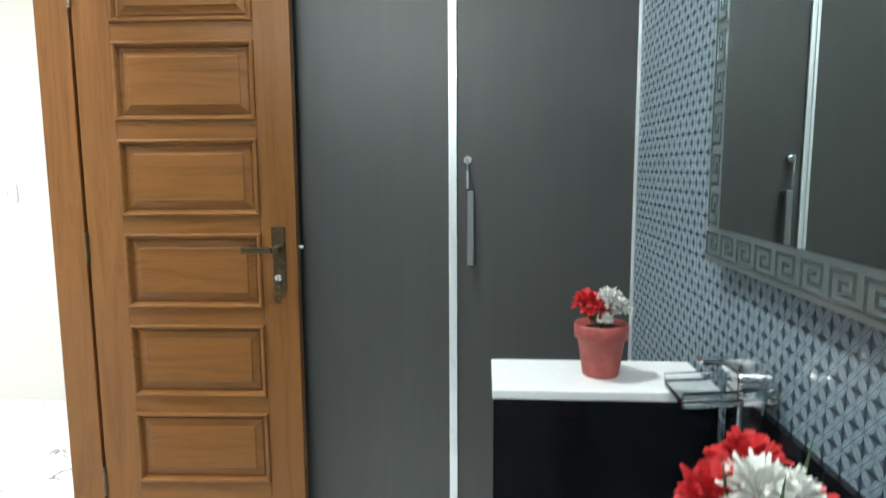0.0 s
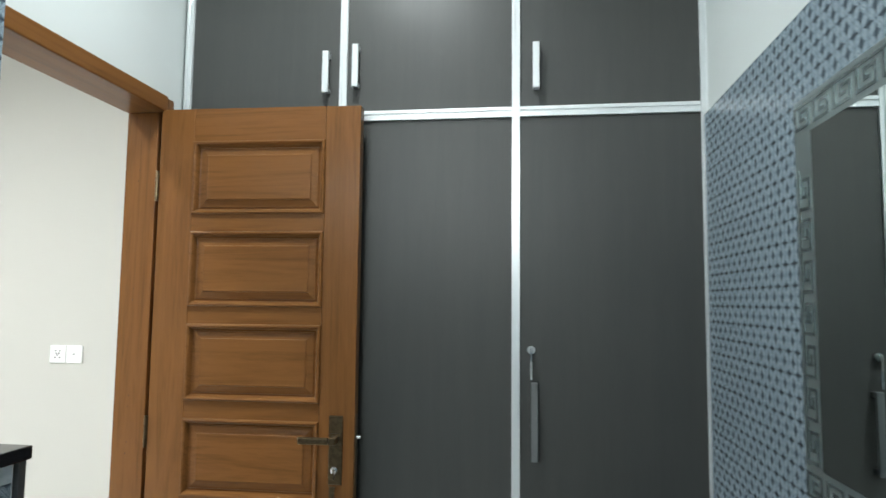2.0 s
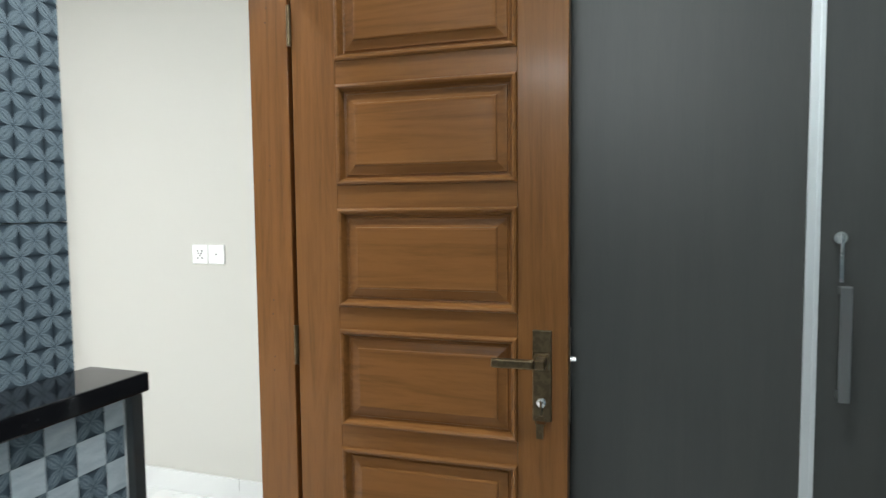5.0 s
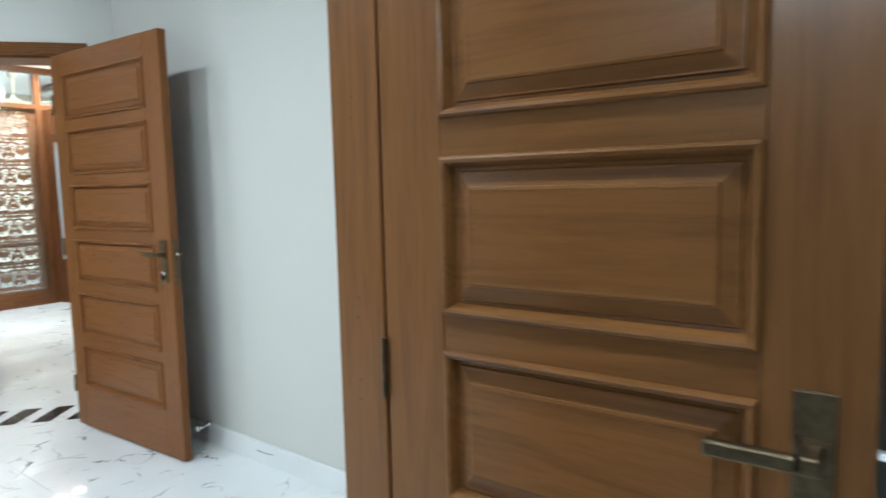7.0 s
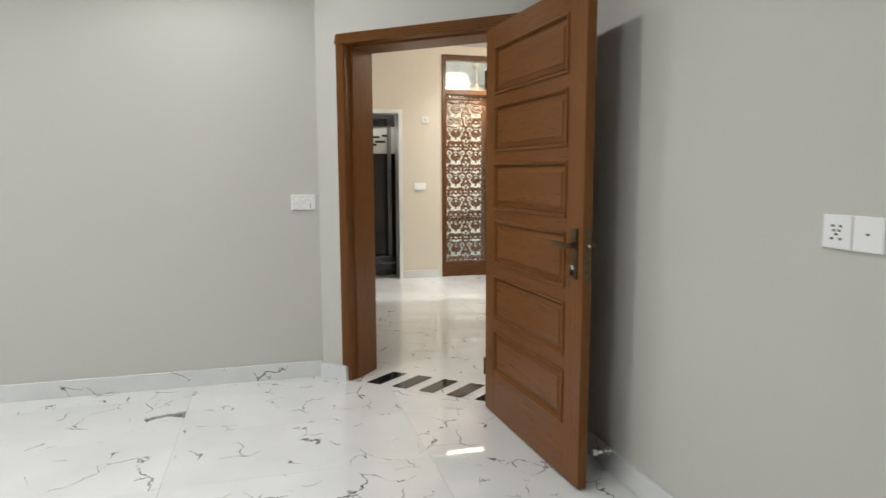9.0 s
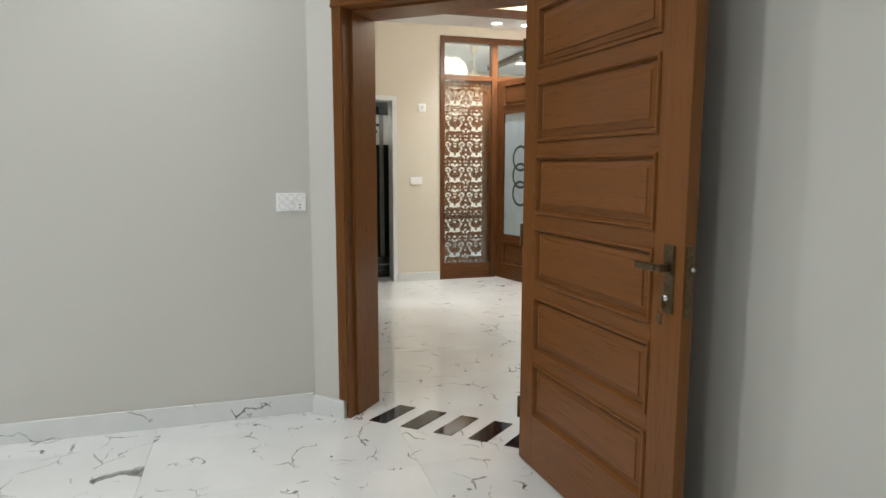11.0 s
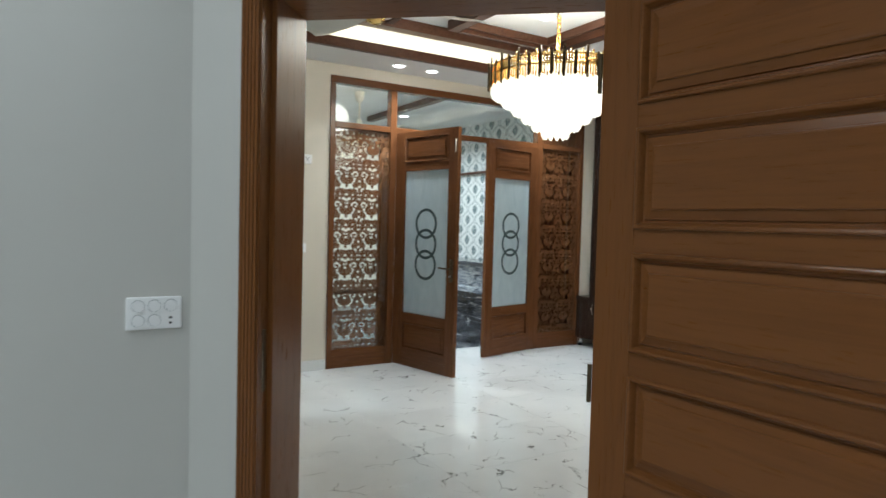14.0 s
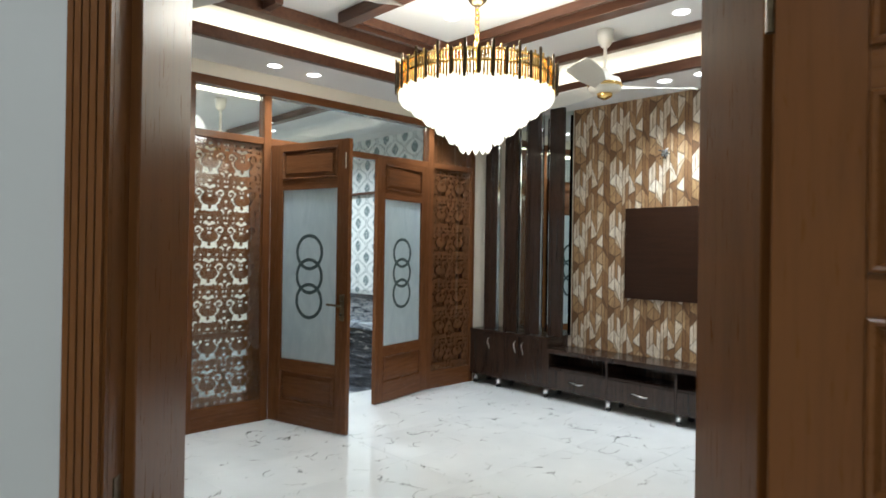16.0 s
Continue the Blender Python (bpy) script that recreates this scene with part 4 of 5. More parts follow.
def glazed_leaf(name, m, mirror_side, label):
    """Double-door leaf with a frosted pane; hinge at the origin, leaf along x, faces at y = 0 and 0.042."""
    d = thing(name, m, label, "door", kind="structure")
    W, low, top = 0.868, 0.01, 2.355
    s = 0.14
    part("stile", soft_box(0, s, 0, 0.042, low, top, 0.002), lounge_wood_z, d)
    part("stile", soft_box(W - s + 0.02, W, 0, 0.042, low, top, 0.002), lounge_wood_z, d)
    x0, x1 = s + 0.0005, W - s + 0.0195
    for z0, z1 in ((low, 0.19), (0.455, 0.55), (1.967, 2.055), (2.30, top)):
        part("rail", plain_box(x0, x1, 0.0006, 0.0414, z0, z1), lounge_wood_x, d)
    for z0, z1 in ((0.19, 0.455), (2.055, 2.30)):
        bm = bmesh.new()
        stepped(bm, x0, x1, z0, z1, PANEL, 0.0, -1)
        stepped(bm, x0, x1, z0, z1, PANEL, 0.042, 1)
        part("panel", bm, lounge_wood_x, d)
    g = part("frosted_pane", plain_box(x0, x1, 0.018, 0.024, 0.5505, 1.9665), frosted, d, "frosted glass pane")
    for face in (0.0165, 0.0243):
        for cz in (1.448, 1.25, 1.045):
            bm = bmesh.new()
            cx = (x0 + x1) / 2
            N = 40
            inner, outer = 0.122, 0.150
            for i in range(N):
                a, b = 2 * math.pi * i / N, 2 * math.pi * (i + 1) / N
                c = [(cx + r * math.cos(t), cz + r * math.sin(t)) for r, t in ((inner, a), (outer, a), (outer, b), (inner, b))]
                f0 = face + 0.0003 * (cz - 1.25)
                quads(bm, [(x, f0, z) for x, z in c] + [(x, f0 + 0.0012, z) for x, z in c], BOX)
            part("etched_ring", bm, ring_dark, g, "dark etched ring")
    if mirror_side:
        return d
    h = part("handle", bm_plate(W - 0.05, 1.0, 0.0, -1), bronze, d, "dark lever handle")
    bm = bmesh.new()
    for side, y in ((-1, 0.0), (1, 0.042)):
        tube(bm, [(W - 0.05, y, 1.03), (W - 0.05, y + side * 0.05, 1.03), (W - 0.17, y + side * 0.05, 1.035)], 0.009, 8)
    part("lever", bm, bronze, h)
    bm = bmesh.new()
    tube(bm, [(W - 0.05, -0.001, 0.96), (W - 0.05, -0.022, 0.96)], 0.012, 10)
    part("lock_cylinder", bm, chrome, h)
    bm = bmesh.new()
    tube(bm, [(W - 0.03, -0.004, 2.12), (W - 0.03, -0.004, 2.24)], 0.006, 8)
    part("bolt", bm, chrome, d)
    return d


glazed_leaf("door_lounge_one", at_line(-9.168, 4.778, -8.32, 5.0), False, "open wooden glazed door leaf with three etched rings")
lf2 = at_line(-9.168, 6.63, -8.965, 5.755)
glazed_leaf("door_lounge_two", lf2 @ Matrix.Translation((0, -0.042, 0)), True, "second open wooden glazed leaf with three etched rings")

# ---- television wall ----
setting("wallpaper_panel", plain_box(-8.06, -5.6, LY - 0.006, LY - 0.0005, 0.46, SOFFIT - 0.001), facet, "wallpaper printed with brown and cream wooden blocks", "wallpaper")
CY = 7.30
cab = thing("display_cabinet", place(0, 0, 0), "espresso laminate cabinet with mirror-backed tall slats", "cabinet")
part("body", soft_box(-9.185, -8.106, CY + 0.02, LY - 0.001, 0.10, 0.585, 0.002), espresso, cab)
part("top", soft_box(-9.187, -8.104, CY - 0.01, LY - 0.001, 0.586, 0.612, 0.004), espresso, cab)
for k, (a, b) in enumerate(((-9.182, -8.83), (-8.826, -8.468), (-8.464, -8.108))):
    dr = part("door", soft_box(a, b, CY, CY + 0.0195, 0.115, 0.58, 0.002), espresso, cab)
    hx = (b - 0.06) if k == 0 else (b - 0.05 if k == 1 else a + 0.05)
    bm = bmesh.new()
    pts = [(hx + 0.012 * math.sin(i * math.pi / 4), CY - 0.004 - 0.022 * math.sin(i * math.pi / 8), 0.40 + 0.13 * i / 8) for i in range(9)]
    tube(bm, pts, 0.006, 8)
    part("handle", bm, chrome, dr, "curved chrome handle", True)


def leg(parent, x, y):
    bm = bmesh.new()
    lathe(bm, [(0.026, 0.028), (0.026, 0.115)], 16, (x, y))
    g = part("leg", bm, chrome, parent, "chrome leg with a black foot", True)
    bm = bmesh.new()
    lathe(bm, [(0.022, 0.0), (0.028, 0.006), (0.028, 0.028)], 16, (x, y))
    part("foot", bm, dark_plastic, g)


for x in (-9.14, -8.79, -8.15):
    leg(cab, x, CY + 0.05)
    leg(cab, x, LY - 0.08)
for x0, x1 in ((-9.11, -8.93), (-8.82, -8.635), (-8.515, -8.32), (-8.215, -8.045)):
    part("slat", soft_box(x0, x1, 7.44, 7.485, 0.613, SOFFIT - 0.002, 0.003), espresso, cab, "tall dark upright slat")
part("back_mirror", plain_box(-9.0, -8.07, LY - 0.012, LY - 0.007, 0.613, SOFFIT - 0.002), mirror, cab, "mirror back behind the slats")
for x in (-8.926, -8.824, -8.631, -8.519, -8.316, -8.219):
    part("edge_strip", plain_box(x - 0.002, x + 0.002, 7.445, 7.483, 0.613, SOFFIT - 0.002), chrome, cab, "slim bright metal edge strip")

tv = thing("television_unit", place(0, 0, 0), "low espresso television unit with open shelves and drawers", "television unit")
TX0, TX1 = -8.103, -5.7
part("top", soft_box(TX0, TX1, CY - 0.015, LY - 0.007, 0.462, 0.505, 0.006), espresso, tv, "glossy dark top")
part("bottom", plain_box(TX0, TX1, CY + 0.02, LY - 0.007, 0.10, 0.118), espresso, tv)
part("shelf", plain_box(TX0, TX1, CY + 0.02, LY - 0.007, 0.302, 0.318), espresso, tv)
part("back", plain_box(TX0, TX1, LY - 0.02, LY - 0.0075, 0.1185, 0.4615), espresso, tv)
for x in (TX0 + 0.009, -7.418, -6.74, -6.06, TX1 - 0.009):
    part("divider", plain_box(x - 0.009, x + 0.009, CY + 0.001, LY - 0.0205, 0.1185, 0.4615), espresso, tv)
for a, b in zip((TX0 + 0.02, -7.407, -6.729, -6.05), (-7.429, -6.751, -6.071, TX1 - 0.02)):
    dr = part("drawer", soft_box(a, b, CY, CY + 0.019, 0.105, 0.300, 0.002), espresso, tv)
    cx = (a + b) / 2
    bm = bmesh.new()
    tube(bm, [(cx + 0.085 * (i / 4 - 1), CY - 0.004 - 0.020 * math.sin(i * math.pi / 8), 0.205 + 0.008 * math.sin(i * math.pi / 4)) for i in range(9)], 0.006, 8)
    part("handle", bm, chrome, dr, "curved chrome drawer handle", True)
for x in (-7.42, -6.73, -6.06, -5.75):
    leg(tv, x, CY + 0.045)
    leg(tv, x, LY - 0.08)
bd = thing("television_board", place(0, 0, 0), "blank dark brown wall panel for a television", "wall panel")
part("board", soft_box(-7.43, -5.95, LY - 0.045, LY - 0.0065, 1.045, 1.915, 0.003), wood("board_wood", "x", (0.030, 0.012, 0.006), (0.020, 0.008, 0.004), 0.4), bd)
sk = thing("cable_outlet", place(-7.05, LY - 0.0065, 2.42), "bunch of dark cable ends at a small wall outlet", "cable outlet")
part("plate", soft_box(-0.03, 0.03, -0.008, 0, -0.03, 0.03, 0.003), steel, sk)
for k, (x, z) in enumerate(((-0.05, 0.03), (0.045, 0.035), (-0.03, -0.06), (0.02, -0.055), (0.06, -0.02))):
    bm = bmesh.new()
    tube(bm, [(0.2 * x, -0.006, 0.2 * z), (0.6 * x, -0.035, 0.5 * z + 0.01), (x, -0.03, z)], 0.006, 8)
    part("cable", bm, white_plastic if k == 1 else dark_plastic, sk, smooth=True)

# ---- lounge ceiling ----
def beam(name, x0, x1, y0, y1, z0, z1, label="dark brown wooden ceiling strip"):
    return setting(name, soft_box(x0, x1, y0, y1, z0, z1, 0.004), beam_wood, label, "ceiling beam")


TOP = ROOM_TOP
beam("trim_soffit_west", SX0 - 0.05, SX0 + 0.004, SY0, SY1 + 0.004, SOFFIT - 0.022, SOFFIT + 0.062)
beam("trim_soffit_north", SX0 + 0.005, SX1, SY1 - 0.004, SY1 + 0.05, SOFFIT - 0.022, SOFFIT + 0.062)
beam("trim_upper_west", -8.38, -8.26, SY0, 6.70, 3.11, TOP - 0.001)
beam("trim_upper_north", -8.259, SX1, 6.63, 6.70, 3.13, TOP - 0.001)
beam("trim_centre_west", -8.08, -8.03, 4.805, 5.97, 3.11, TOP - 0.001)
beam("trim_centre_west_inner", -8.0, -7.97, 4.805, 5.849, 3.13, TOP - 0.001)
beam("trim_centre_south", -8.08, -5.3, 4.70, 4.80, 3.11, TOP - 0.001)
beam("trim_centre_north", -8.029, -5.3, 5.85, 5.97, 3.11, TOP - 0.001)
beam("trim_centre_north_inner", -7.969, -5.3, 5.71, 5.75, 3.13, TOP - 0.001)
beam("trim_cross", -8.259, -8.081, 4.20, 4.26, 3.13, TOP - 0.001)
for name, bm in (("cove_light_west", plain_box(SX0 - 0.40, SX0 - 0.30, SY0, SY1 + 0.1, SOFFIT + 0.062, SOFFIT + 0.075)), ("cove_light_north", plain_box(SX0 - 0.29, SX1, SY1 + 0.30, SY1 + 0.40, SOFFIT + 0.062, SOFFIT + 0.075))):
    tagged(part(name, bm, cove_face), "hidden warm light strip above the dropped ceiling", "strip light")


def downlight(x, y, z, watts, colour, r=0.055, group="ceiling downlights", spread=150):
    t = thing("downlight", place(x, y, z), "small round recessed white ceiling downlight", "downlight", group)
    bm = bmesh.new()
    prof = [(r, 0.0), (r + 0.014, -0.006), (r + 0.018, -0.001)]
    rings = [[bm.verts.new((q * math.cos(2 * math.pi * i / 24), q * math.sin(2 * math.pi * i / 24), h)) for i in range(24)] for q, h in prof]
    for a, b in zip(rings, rings[1:]):
        for i in range(24):
            bm.faces.new((a[i], a[(i + 1) % 24], b[(i + 1) % 24], b[i]))
    part("trim_ring", bm, white_plastic, t, smooth=True)
    bm = bmesh.new()
    bm.faces.new([bm.verts.new((r * math.cos(2 * math.pi * i / 24), -r * math.sin(2 * math.pi * i / 24), -0.003)) for i in range(24)])
    part("lens", bm, lamp_face, t, "glowing lens")
    li = bpy.data.lights.new("downlight_lamp", "AREA")
    li.shape, li.size, li.energy, li.color, li.spread = "DISK", 2 * r, watts, colour, radians(spread)
    ob = new("downlight_lamp", li)
    ob.matrix_basis = place(x, y, z - 0.008)


for x, y in ((-8.92, 4.66), (-8.92, 5.03), (-8.92, 6.6), (-6.84, 7.22), (-6.52, 7.22), (-5.4, 7.22)):
    downlight(x, y, SOFFIT, LOUNGE_W, NEUTRAL, spread=108)
downlight(-6.3, 6.4, TOP, LOUNGE_W, NEUTRAL)
downlight(-7.55, 5.35, TOP, LOUNGE_W, WARM)
for x, y, k in ((-0.62, -0.6, 0.45), (-0.62, 1.60, 1.45)):
    downlight(x, y, CEIL, KITCHEN_W * k, COOL, 0.09)
for x, y in ((-4.7, 1.55), (-4.7, -0.6), (-3.5, 1.55), (-3.5, -0.6), (-2.3, 1.55), (-2.3, -0.6)):
    downlight(x, y, CEIL, ROOM_W * 0.67, NEUTRAL, 0.065)
for x, y in ((-10.2, 3.0), (-10.2, 6.4), (-12.2, 3.0), (-12.2, 6.4)):
    downlight(x, y, 3.1, DRAWING_W, COOL, 0.07)

# unseen batten, added behind the walk's start to put a sheen on the wardrobe
tl = thing("added_tube_light", place(-0.80, -1.999, 2.55), "unseen batten tube light added to give the wardrobe its sheen", "tube light")
part("batten", soft_box(-0.62, 0.62, 0.0, 0.03, -0.03, 0.03, 0.004), white_plastic, tl)
bm = bmesh.new()
tube(bm, [(-0.58, 0.05, 0), (0.58, 0.05, 0)], 0.014, 12)
part("tube", bm, lamp_face, tl, "glowing tube")
li = bpy.data.lights.new("added_tube_lamp", "AREA")
li.shape, li.size, li.size_y, li.energy, li.color = "RECTANGLE", 1.15, 0.04, 16, COOL
ob = new("added_tube_lamp", li)
ob.matrix_basis = pose(-0.80, -1.92, 2.55, 80, 0, 0)

# ---- chandelier ----
ch = thing("chandelier", Matrix.Translation((-6.92, 4.95, -0.0738)) @ Matrix.Scale(1.05, 4), "round tiered crystal chandelier with a gold crown, lit", "chandelier")
bm = bmesh.new()
lathe(bm, [(0.03, 2.935), (0.055, 2.96), (0.075, 3.08), (0.06, 3.116)], 20)
part("canopy", bm, bronze, ch, smooth=True)
for k in range(11):
    bm = bmesh.new()
    z = 2.585 + 0.034 * k
    a = k % 2 * math.pi / 2
    tube(bm, [(0.014 * math.cos(t) * math.cos(a), 0.014 * math.cos(t) * math.sin(a), z + 0.022 * math.sin(t)) for t in [i * math.pi / 6 for i in range(13)]], 0.005, 6)
    part("chain_link", bm, gold, ch)
R = 0.475
for z, r in ((2.535, R - 0.012), (2.475, R - 0.008), (2.42, R - 0.03)):
    bm = bmesh.new()
    tube(bm, [(r * math.cos(i * math.pi / 24), r * math.sin(i * math.pi / 24), z) for i in range(49)], 0.007, 6)
    part("ring", bm, gold, ch)
for k in range(4):
    a = k * math.pi / 2
    bm = bmesh.new()
    tube(bm, [(0, 0, 2.58), (R * math.cos(a) * 0.97, R * math.sin(a) * 0.97, 2.535)], 0.006, 6)
    part("spoke", bm, gold, ch)
rods = [mesh_of("crown_rod", soft_box(-0.008, 0.008, -0.006, 0.006, 2.385 + 0.015 * k, 2.585 - 0.035 * k, 0.003, 1), bronze) for k in range(2)]
for k in range(40):
    a = 2 * math.pi * k / 40
    o = new("crown_rod", rods[k % 2])
    o.parent = ch
    o.matrix_basis = place(R * math.cos(a), R * math.sin(a), 0, math.degrees(a) + 90)
fine = []
for k in range(4):
    bm = soft_box(-0.005, 0.005, -0.005, 0.005, 2.395 + 0.010 * abs(2 - k), 2.565 - 0.018 * abs(2 - k), 0.002, 1)
    fine.append(mesh_of("gold_rod", bm, gold))
for k in range(160):
    a = 2 * math.pi * (k + 0.5) / 160
    o = new("gold_rod", fine[k % 4])
    o.parent = ch
    o.matrix_basis = place((R - 0.014) * math.cos(a), (R - 0.014) * math.sin(a), 0, math.degrees(a) + 90)
bm = bmesh.new()
lathe(bm, [(0.004, -0.125), (0.019, -0.10), (0.019, 0.0), (0.006, 0.012)], 6)
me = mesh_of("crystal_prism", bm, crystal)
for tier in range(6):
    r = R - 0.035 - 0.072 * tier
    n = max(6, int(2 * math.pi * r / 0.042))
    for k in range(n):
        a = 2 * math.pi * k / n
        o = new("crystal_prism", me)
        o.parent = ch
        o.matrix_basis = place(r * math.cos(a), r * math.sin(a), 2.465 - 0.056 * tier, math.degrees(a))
lp = bpy.data.lights.new("chandelier_lamp", "POINT")
lp.energy, lp.color, lp.shadow_soft_size = 105, WARM, 0.25
new("chandelier_lamp", lp).location = (-6.92, 4.95, 2.80)


# ---- ceiling fans ----
def ceiling_fan(x, y, z_hub, z_ceiling, turn, name="ceiling_fan"):
    f = thing(name, place(x, y, 0, turn), "cream ceiling fan with gold trim, at rest", "ceiling fan", "ceiling fans")
    bm = bmesh.new()
    lathe(bm, [(0.03, z_ceiling - 0.13), (0.055, z_ceiling - 0.09), (0.065, z_ceiling - 0.001)], 20)
    part("canopy", bm, fan_cream, f, smooth=True)
    bm = bmesh.new()
    tube(bm, [(0, 0, z_hub + 0.07), (0, 0, z_ceiling - 0.1)], 0.013, 10)
    part("rod", bm, fan_cream, f)
    bm = bmesh.new()
    lathe(bm, [(0.05, z_hub - 0.06), (0.115, z_hub - 0.045), (0.13, z_hub), (0.115, z_hub + 0.05), (0.04, z_hub + 0.085), (0.025, z_hub + 0.13)], 24)
    part("motor", bm, fan_cream, f, smooth=True)
    bm = bmesh.new()
    lathe(bm, [(0.018, z_hub - 0.105), (0.055, z_hub - 0.085), (0.06, z_hub - 0.061)], 20)
    part("gold_cap", bm, gold, f, "gold cap", True)
    bm = bmesh.new()
    lathe(bm, [(0.131, z_hub - 0.012), (0.134, z_hub), (0.131, z_hub + 0.012)], 24)
    part("gold_band", bm, gold, f, "gold band", True)
    for k in range(3):
        bm = bmesh.new()
        rows = []
        for i in range(9):
            s = i / 8
            r = 0.10 + 0.60 * s
            w = 0.04 + 0.055 * min(1, s * 2.2)
            if i == 8:
                w *= 0.7
            rows.append([bm.verts.new((r, sgn * w + 0.02 * s, z_hub - 0.01 + sgn * 0.026 + dz)) for sgn in (-1, 1) for dz in (0, 0.006)])
        for a, b in zip(rows, rows[1:]):
            for i, j in ((0, 2), (3, 1), (1, 0), (2, 3)):
                bm.faces.new((a[i], a[j], b[j], b[i]))
        bm.faces.new((rows[0][0], rows[0][1], rows[0][3], rows[0][2]))
        bm.faces.new((rows[-1][0], rows[-1][2], rows[-1][3], rows[-1][1]))
        part("blade", bm, fan_cream, f, m=Matrix.Rotation(2 * math.pi * k / 3, 4, "Z"))
    return f


ceiling_fan(-6.89, 6.36, 2.77, TOP, 45)
ceiling_fan(-6.92, 3.50, 2.76, TOP, 75)
ceiling_fan(-10.9, 5.1, 2.62, 3.1, 20)

# ---- drawing room ----
ms = thing("marble_console", place(0, 0, 0), "stepped black marble console with white streaks under the wallpaper", "console")
for k, (y0, z0, z1) in enumerate(((7.05, 0, 0.10), (7.25, 0.10, 0.42), (7.15, 0.42, 0.50), (7.35, 0.50, 0.82), (7.22, 0.82, 0.88))):
    part("slab", soft_box(-13.0, LX - 0.45, y0, 7.749, z0 + 0.0005, z1, 0.004), blue_marble if k in (2, 3) else dark_marble, ms)
beam("beam_drawing_one", -12.6, -9.6, 5.95, 6.05, 3.02, 3.099)
beam("beam_drawing_two", -10.05, -9.95, 1.2, 5.9, 3.02, 3.099)
tagged(part("cove_light_drawing", plain_box(-10.6, -10.5, 1.5, 5.5, 3.085, 3.0985), cove_face), "warm strip light in the ceiling beyond", "strip light")
setting("floor_drawing", plain_box(-13.4, LX - 0.36, 4.0, 7.75, 0.0005, 0.006), dark_marble, "dark polished marble floor of the room beyond", "floor")
rl = thing("curtain_rail", place(0, 0, 0), "dark curtain rail across the wallpaper", "rail")
bm = bmesh.new()
tube(bm, [(-13.0, 7.70, 2.30), (LX - 0.4, 7.70, 2.30)], 0.022, 10)
part("rod", bm, beam_wood, rl)

# side passage beyond the lounge
pf = thing("passage_frame", place(0, 0, 0), "grey metal frame lining the side opening", "door frame", kind="structure")
part("jamb", plain_box(LX - 0.23, LX + 0.006, 3.50, 3.5495, 0, 2.156), aluminium, pf)
part("head", plain_box(LX - 0.23, LX + 0.006, 2.45, 3.4995, 2.105, 2.156), aluminium, pf)
dc = thing("dark_display_unit", place(0, 0, 0), "dark glossy tall unit standing in the side passage", "cabinet")
part("body", soft_box(-10.1, -9.72, 1.8, 3.62, 0.25, 1.62, 0.004), black_glass, dc)
part("plinth", soft_box(-10.1, -9.55, 1.8, 3.70, 0.0, 0.249, 0.004), dark_marble, dc)
part("upper_panel", soft_box(-10.1, -9.74, 1.8, 3.62, 1.621, 1.98, 0.004), white_stone, dc, "white printed upper panel")
for k, (y, z, w) in enumerate(((3.30, 1.84, 0.05), (3.36, 1.78, 0.07), (3.27, 1.74, 0.04), (3.42, 1.86, 0.04))):
    part("print_bar", plain_box(-9.7395, -9.737, y - w, y + w, z - 0.015, z + 0.015), dark_plastic, dc)
part("stile", soft_box(-9.7195, -9.70, 3.45, 3.50, 0.25, 1.98, 0.003), steel, dc)
part("stile", soft_box(-9.7195, -9.70, 3.10, 3.14, 0.25, 1.98, 0.003), steel, dc)
part("top", soft_box(-10.1, -9.70, 1.8, 3.62, 1.981, 2.35, 0.004), granite, dc)
setting("wall_passage", plain_box(-10.4, LX - 0.2, 3.71, 3.80, 0, 3.099), paint_lounge, "plain wall closing the side passage", "wall")

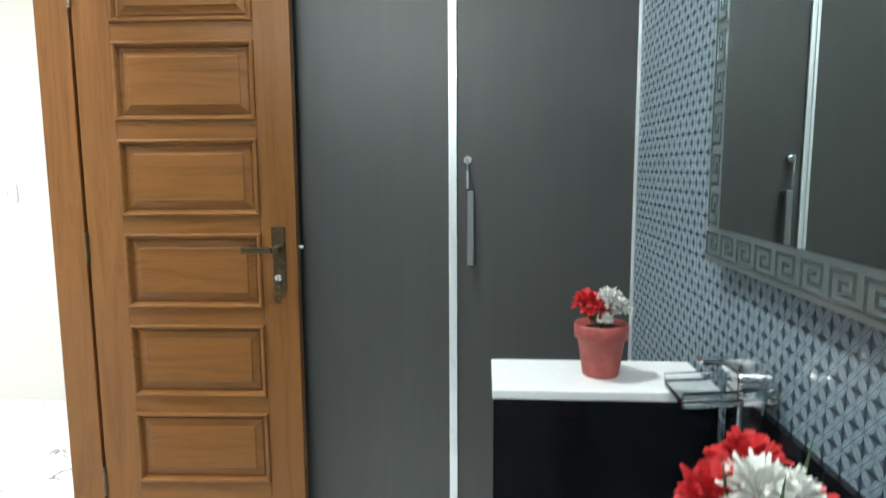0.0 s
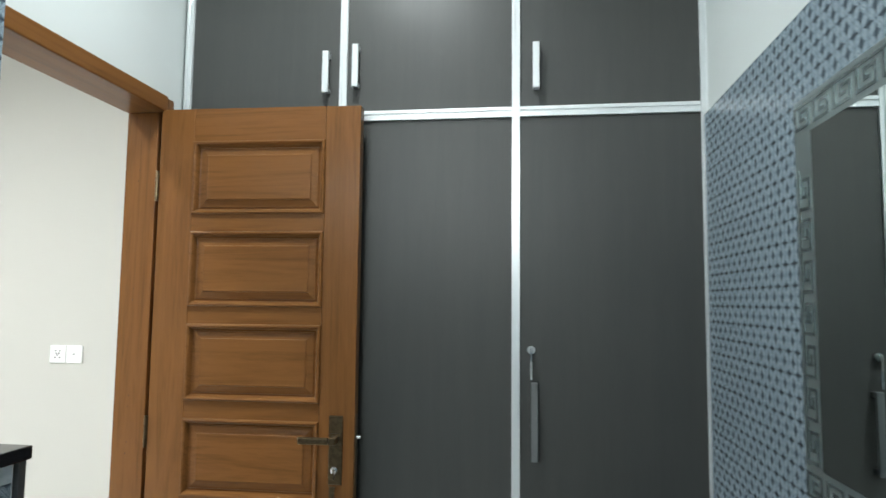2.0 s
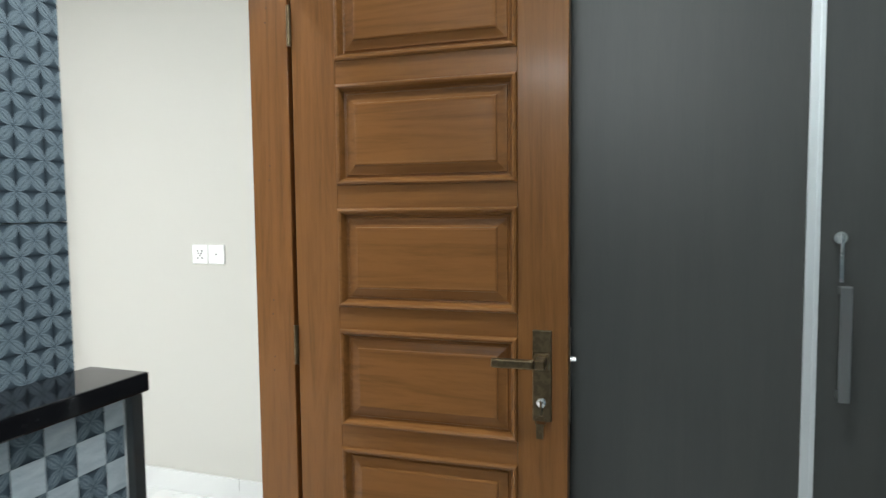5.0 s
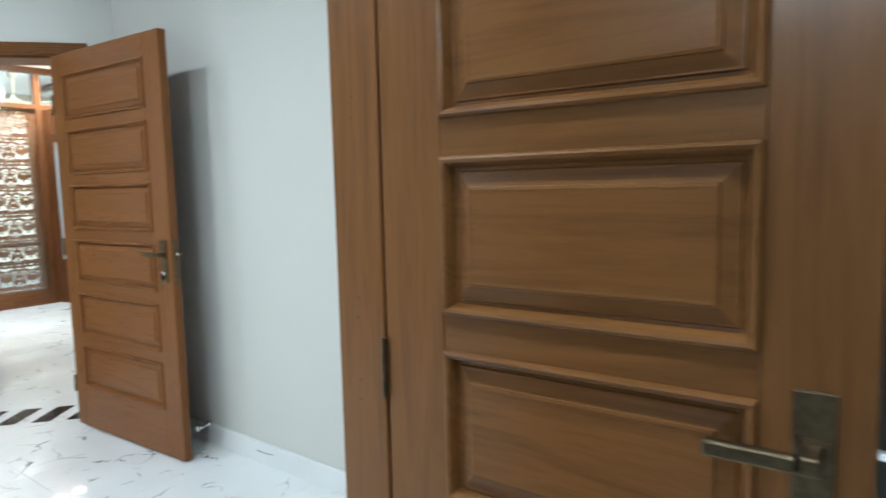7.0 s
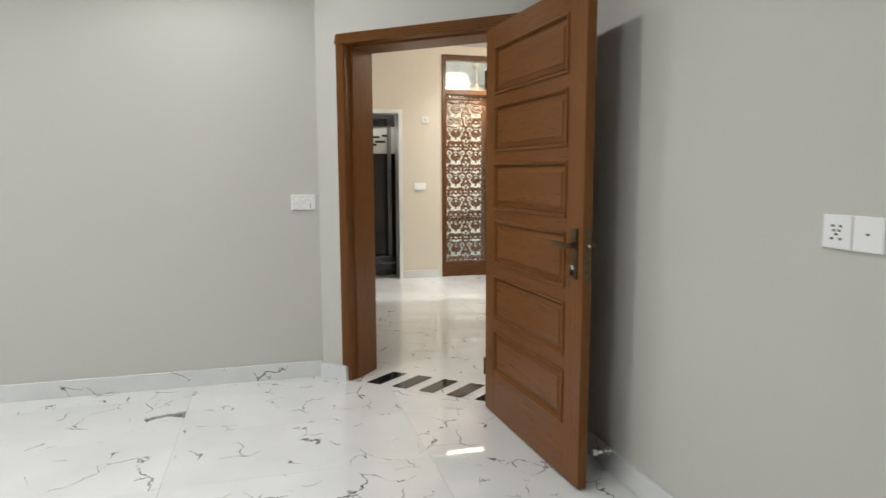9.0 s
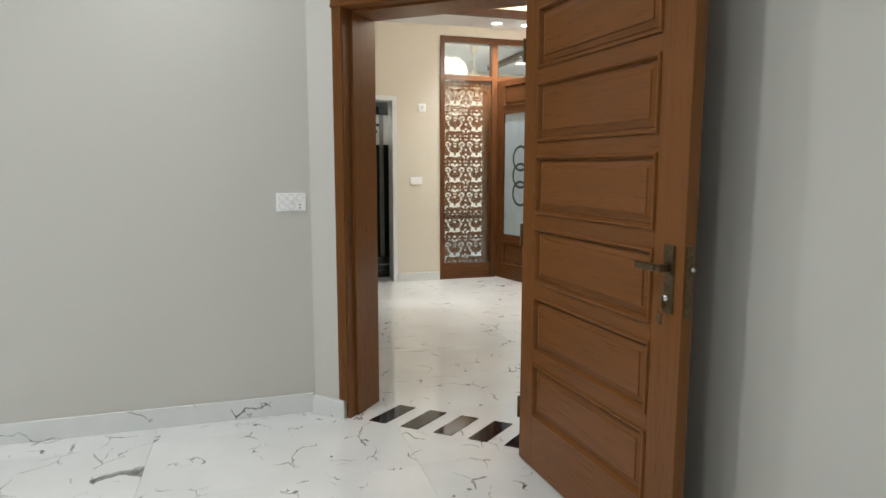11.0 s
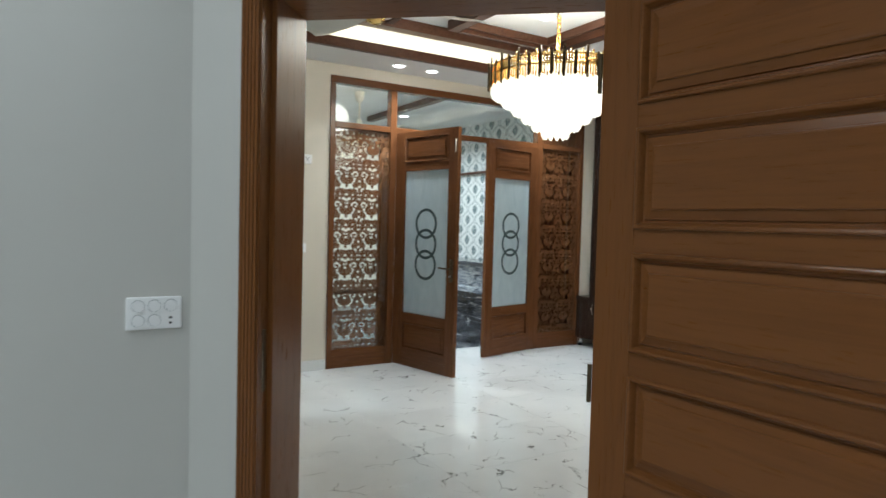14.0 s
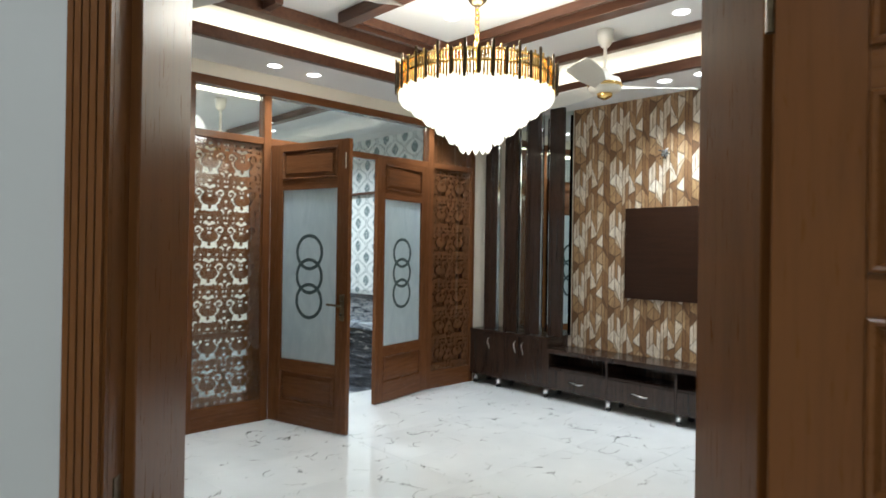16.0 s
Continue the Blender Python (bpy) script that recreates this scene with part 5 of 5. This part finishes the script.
# ---- potted flowers ----
def flower_pot(m, r, h, label, blooms, seed):
    rnd = random.Random(seed)
    f = thing("flower_pot", m, label, "flower pot", "flower pots")
    bm = bmesh.new()
    lathe(bm, [(0.68 * r, 0), (0.70 * r, 0.004), (0.90 * r, h * 0.72), (1.02 * r, h * 0.73), (1.05 * r, h * 0.97), (1.0 * r, h), (0.90 * r, h), (0.88 * r, h * 0.86)], 28)
    part("pot", bm, terracotta, f, smooth=True)
    bm = bmesh.new()
    lathe(bm, [(0.86 * r, h * 0.86), (0.5 * r, h * 0.93)], 20)
    part("soil", bm, soil, f)
    for x, y, z, size, mat, name in blooms:
        bm = bmesh.new()
        n = 5 if mat is red_petal else 6
        for ring in range(n):
            lift = ring / (n - 1)
            count = 18 + 4 * ring if mat is red_petal else 30
            for k in range(count):
                a = 2 * math.pi * k / count + rnd.uniform(-0.2, 0.2)
                e = lift * 1.35 - 0.15 + rnd.uniform(-0.1, 0.1)
                L = size * rnd.uniform(0.72, 1.0)
                w = size * (0.24 if mat is red_petal else 0.11)
                d = Vector((math.cos(a) * math.cos(e), math.sin(a) * math.cos(e), math.sin(e)))
                s = Vector((-math.sin(a), math.cos(a), 0)) * w / 2
                up = Vector((0, 0, size * 0.10))
                c = Vector((x, y, z))
                vs = [bm.verts.new(p) for p in (c + d * 0.15 * L - s * 0.4, c + d * 0.15 * L + s * 0.4, c + d * 0.75 * L + s * 1.1 + up, c + d * L + s * 0.75 + up * rnd.uniform(-1, 0.8), c + d * L - s * 0.75 + up * rnd.uniform(-1, 0.8), c + d * 0.75 * L - s * 1.1 + up)]
                bm.faces.new(vs)
        part(name, bm, mat, f)
    bm = bmesh.new()
    for k in range(9):
        a = rnd.uniform(0, 6.28)
        b = Vector((0.3 * r * math.cos(a), 0.3 * r * math.sin(a), h * 0.9))
        t = Vector((0.95 * r * math.cos(a), 0.95 * r * math.sin(a), h * (1.15 + 0.45 * rnd.random())))
        s = Vector((-math.sin(a), math.cos(a), 0)) * 0.006
        bm.faces.new([bm.verts.new(p) for p in (b, (b + t) / 2 + s, t, (b + t) / 2 - s)])
    part("leaves", bm, leaf_green, f)
    return f


flower_pot(place(0.19, 1.56, 0.888), 0.052, 0.105, "terracotta-red pot of red and white flowers on the white ledge", [(-0.031, -0.005, 0.141, 0.036, red_petal, "red_flower"), (-0.011, -0.02, 0.134, 0.029, red_petal, "red_flower"), (0.013, -0.012, 0.148, 0.034, white_petal, "white_flower"), (0.037, 0.0, 0.131, 0.029, white_petal, "white_flower"), (0.000, -0.035, 0.118, 0.019, white_petal, "white_flower")], 3)
flower_pot(place(0.208, 0.86, 0.601), 0.055, 0.31, "tall red pot crowded with red and white flowers on black granite", [(-0.042, 0.0, 0.390, 0.046, red_petal, "red_flower"), (0.0, 0.035, 0.407, 0.046, red_petal, "red_flower"), (0.045, 0.01, 0.370, 0.046, red_petal, "red_flower"), (-0.010, -0.015, 0.409, 0.042, white_petal, "white_flower"), (0.020, -0.005, 0.402, 0.037, white_petal, "white_flower"), (-0.012, -0.04, 0.365, 0.044, red_petal, "red_flower"), (-0.002, -0.035, 0.387, 0.037, white_petal, "white_flower")], 8)

# basin tap with a glass spout
tp = thing("basin_tap", place(0.0, 0.0, 0.601), "chrome waterfall basin tap with a clear glass spout on granite", "tap")
bm = soft_box(0.372, 0.416, 1.33, 1.385, 0.0, 0.352, 0.006, 3)
part("body", bm, chrome, tp)
part("base_ring", soft_box(0.362, 0.422, 1.32, 1.395, 0.0, 0.012, 0.004), chrome, tp)
tilt = Matrix.Translation((0.40, 1.357, 0.322)) @ Matrix.Rotation(radians(-4), 4, "Y")
sp = part("spout", soft_box(-0.125, 0.025, -0.055, 0.055, 0.0, 0.011, 0.003), clear_glass, tp, "clear glass spout plate", m=tilt)
for y0, y1 in ((-0.055, -0.047), (0.047, 0.055)):
    part("rim", soft_box(-0.125, 0.025, y0, y1, 0.0112, 0.026, 0.003), clear_glass, sp)
part("collar", soft_box(0.366, 0.424, 1.318, 1.396, 0.3525, 0.368, 0.004), chrome, tp)
lever = soft_box(0.315, 0.405, 1.345, 1.370, 0.374, 0.384, 0.003)
box(lever, 0.385, 0.403, 1.349, 1.366, 0.3682, 0.3738)
part("lever", lever, chrome, tp)

# ---- floor and wall tiles ----
def tiles(parent, me, spots):
    for p in spots:
        o = new("tile", me)
        o.parent = parent
        o.matrix_basis = place(*p)


fx, fy, gap = 0.6, 1.2, 0.0012
me = mesh_of("floor_tile", plain_box(gap / 2, fx - gap / 2, gap / 2, fy - gap / 2, -0.0115, 0.0), floor_marble)
tiles(floor, me, [(-13.6 + fx * i, -2.2 + fy * j, 0.0) for i in range(24) for j in range(9)])


lt = thing("wall_tiles_left", place(0, 0, 0), "blue-grey wall tiles printed with four-petal flowers", "wall tiles", kind="structure")
part("bedding", plain_box(KX0 - 0.0125, KX0 + 0.004, -2.0, 1.596, 0.0, 2.30), white_stone, lt)
rt = thing("wall_tiles_right", place(0, 0, 0), "blue-grey wall tiles printed with four-petal flowers", "wall tiles", kind="structure")
part("bedding", plain_box(KX1 + 0.004, KX1 + 0.0095, -2.0, WARDROBE_Y - 0.013, 0.0, 2.07), white_stone, rt)
ty = 0.276
for k in range(14):
    a, b = 1.597 - ty * (k + 1), 1.597 - ty * k
    if a < -2.0:
        break
    for z0, z1 in ((0.83, 1.381), (1.3822, 1.934), (1.9352, 2.30)):
        part("tile", plain_box(KX0 + 0.0045, KX0 + 0.012, a + 0.0006, b - 0.0006, z0, z1), tile_flower, lt)
for k in range(17):
    a, b = WARDROBE_Y - 0.013 - ty * (k + 1), WARDROBE_Y - 0.013 - ty * k
    if a < -2.0:
        break
    for z0, z1 in ((0.0, 0.2754), (0.2766, 0.8288), (0.83, 1.104), (1.1052, 1.656), (1.6572, 2.07)):
        part("tile", plain_box(KX1 - 0.003, KX1 + 0.0036, a + 0.0006, b - 0.0006, z0, z1), tile_flower, rt)
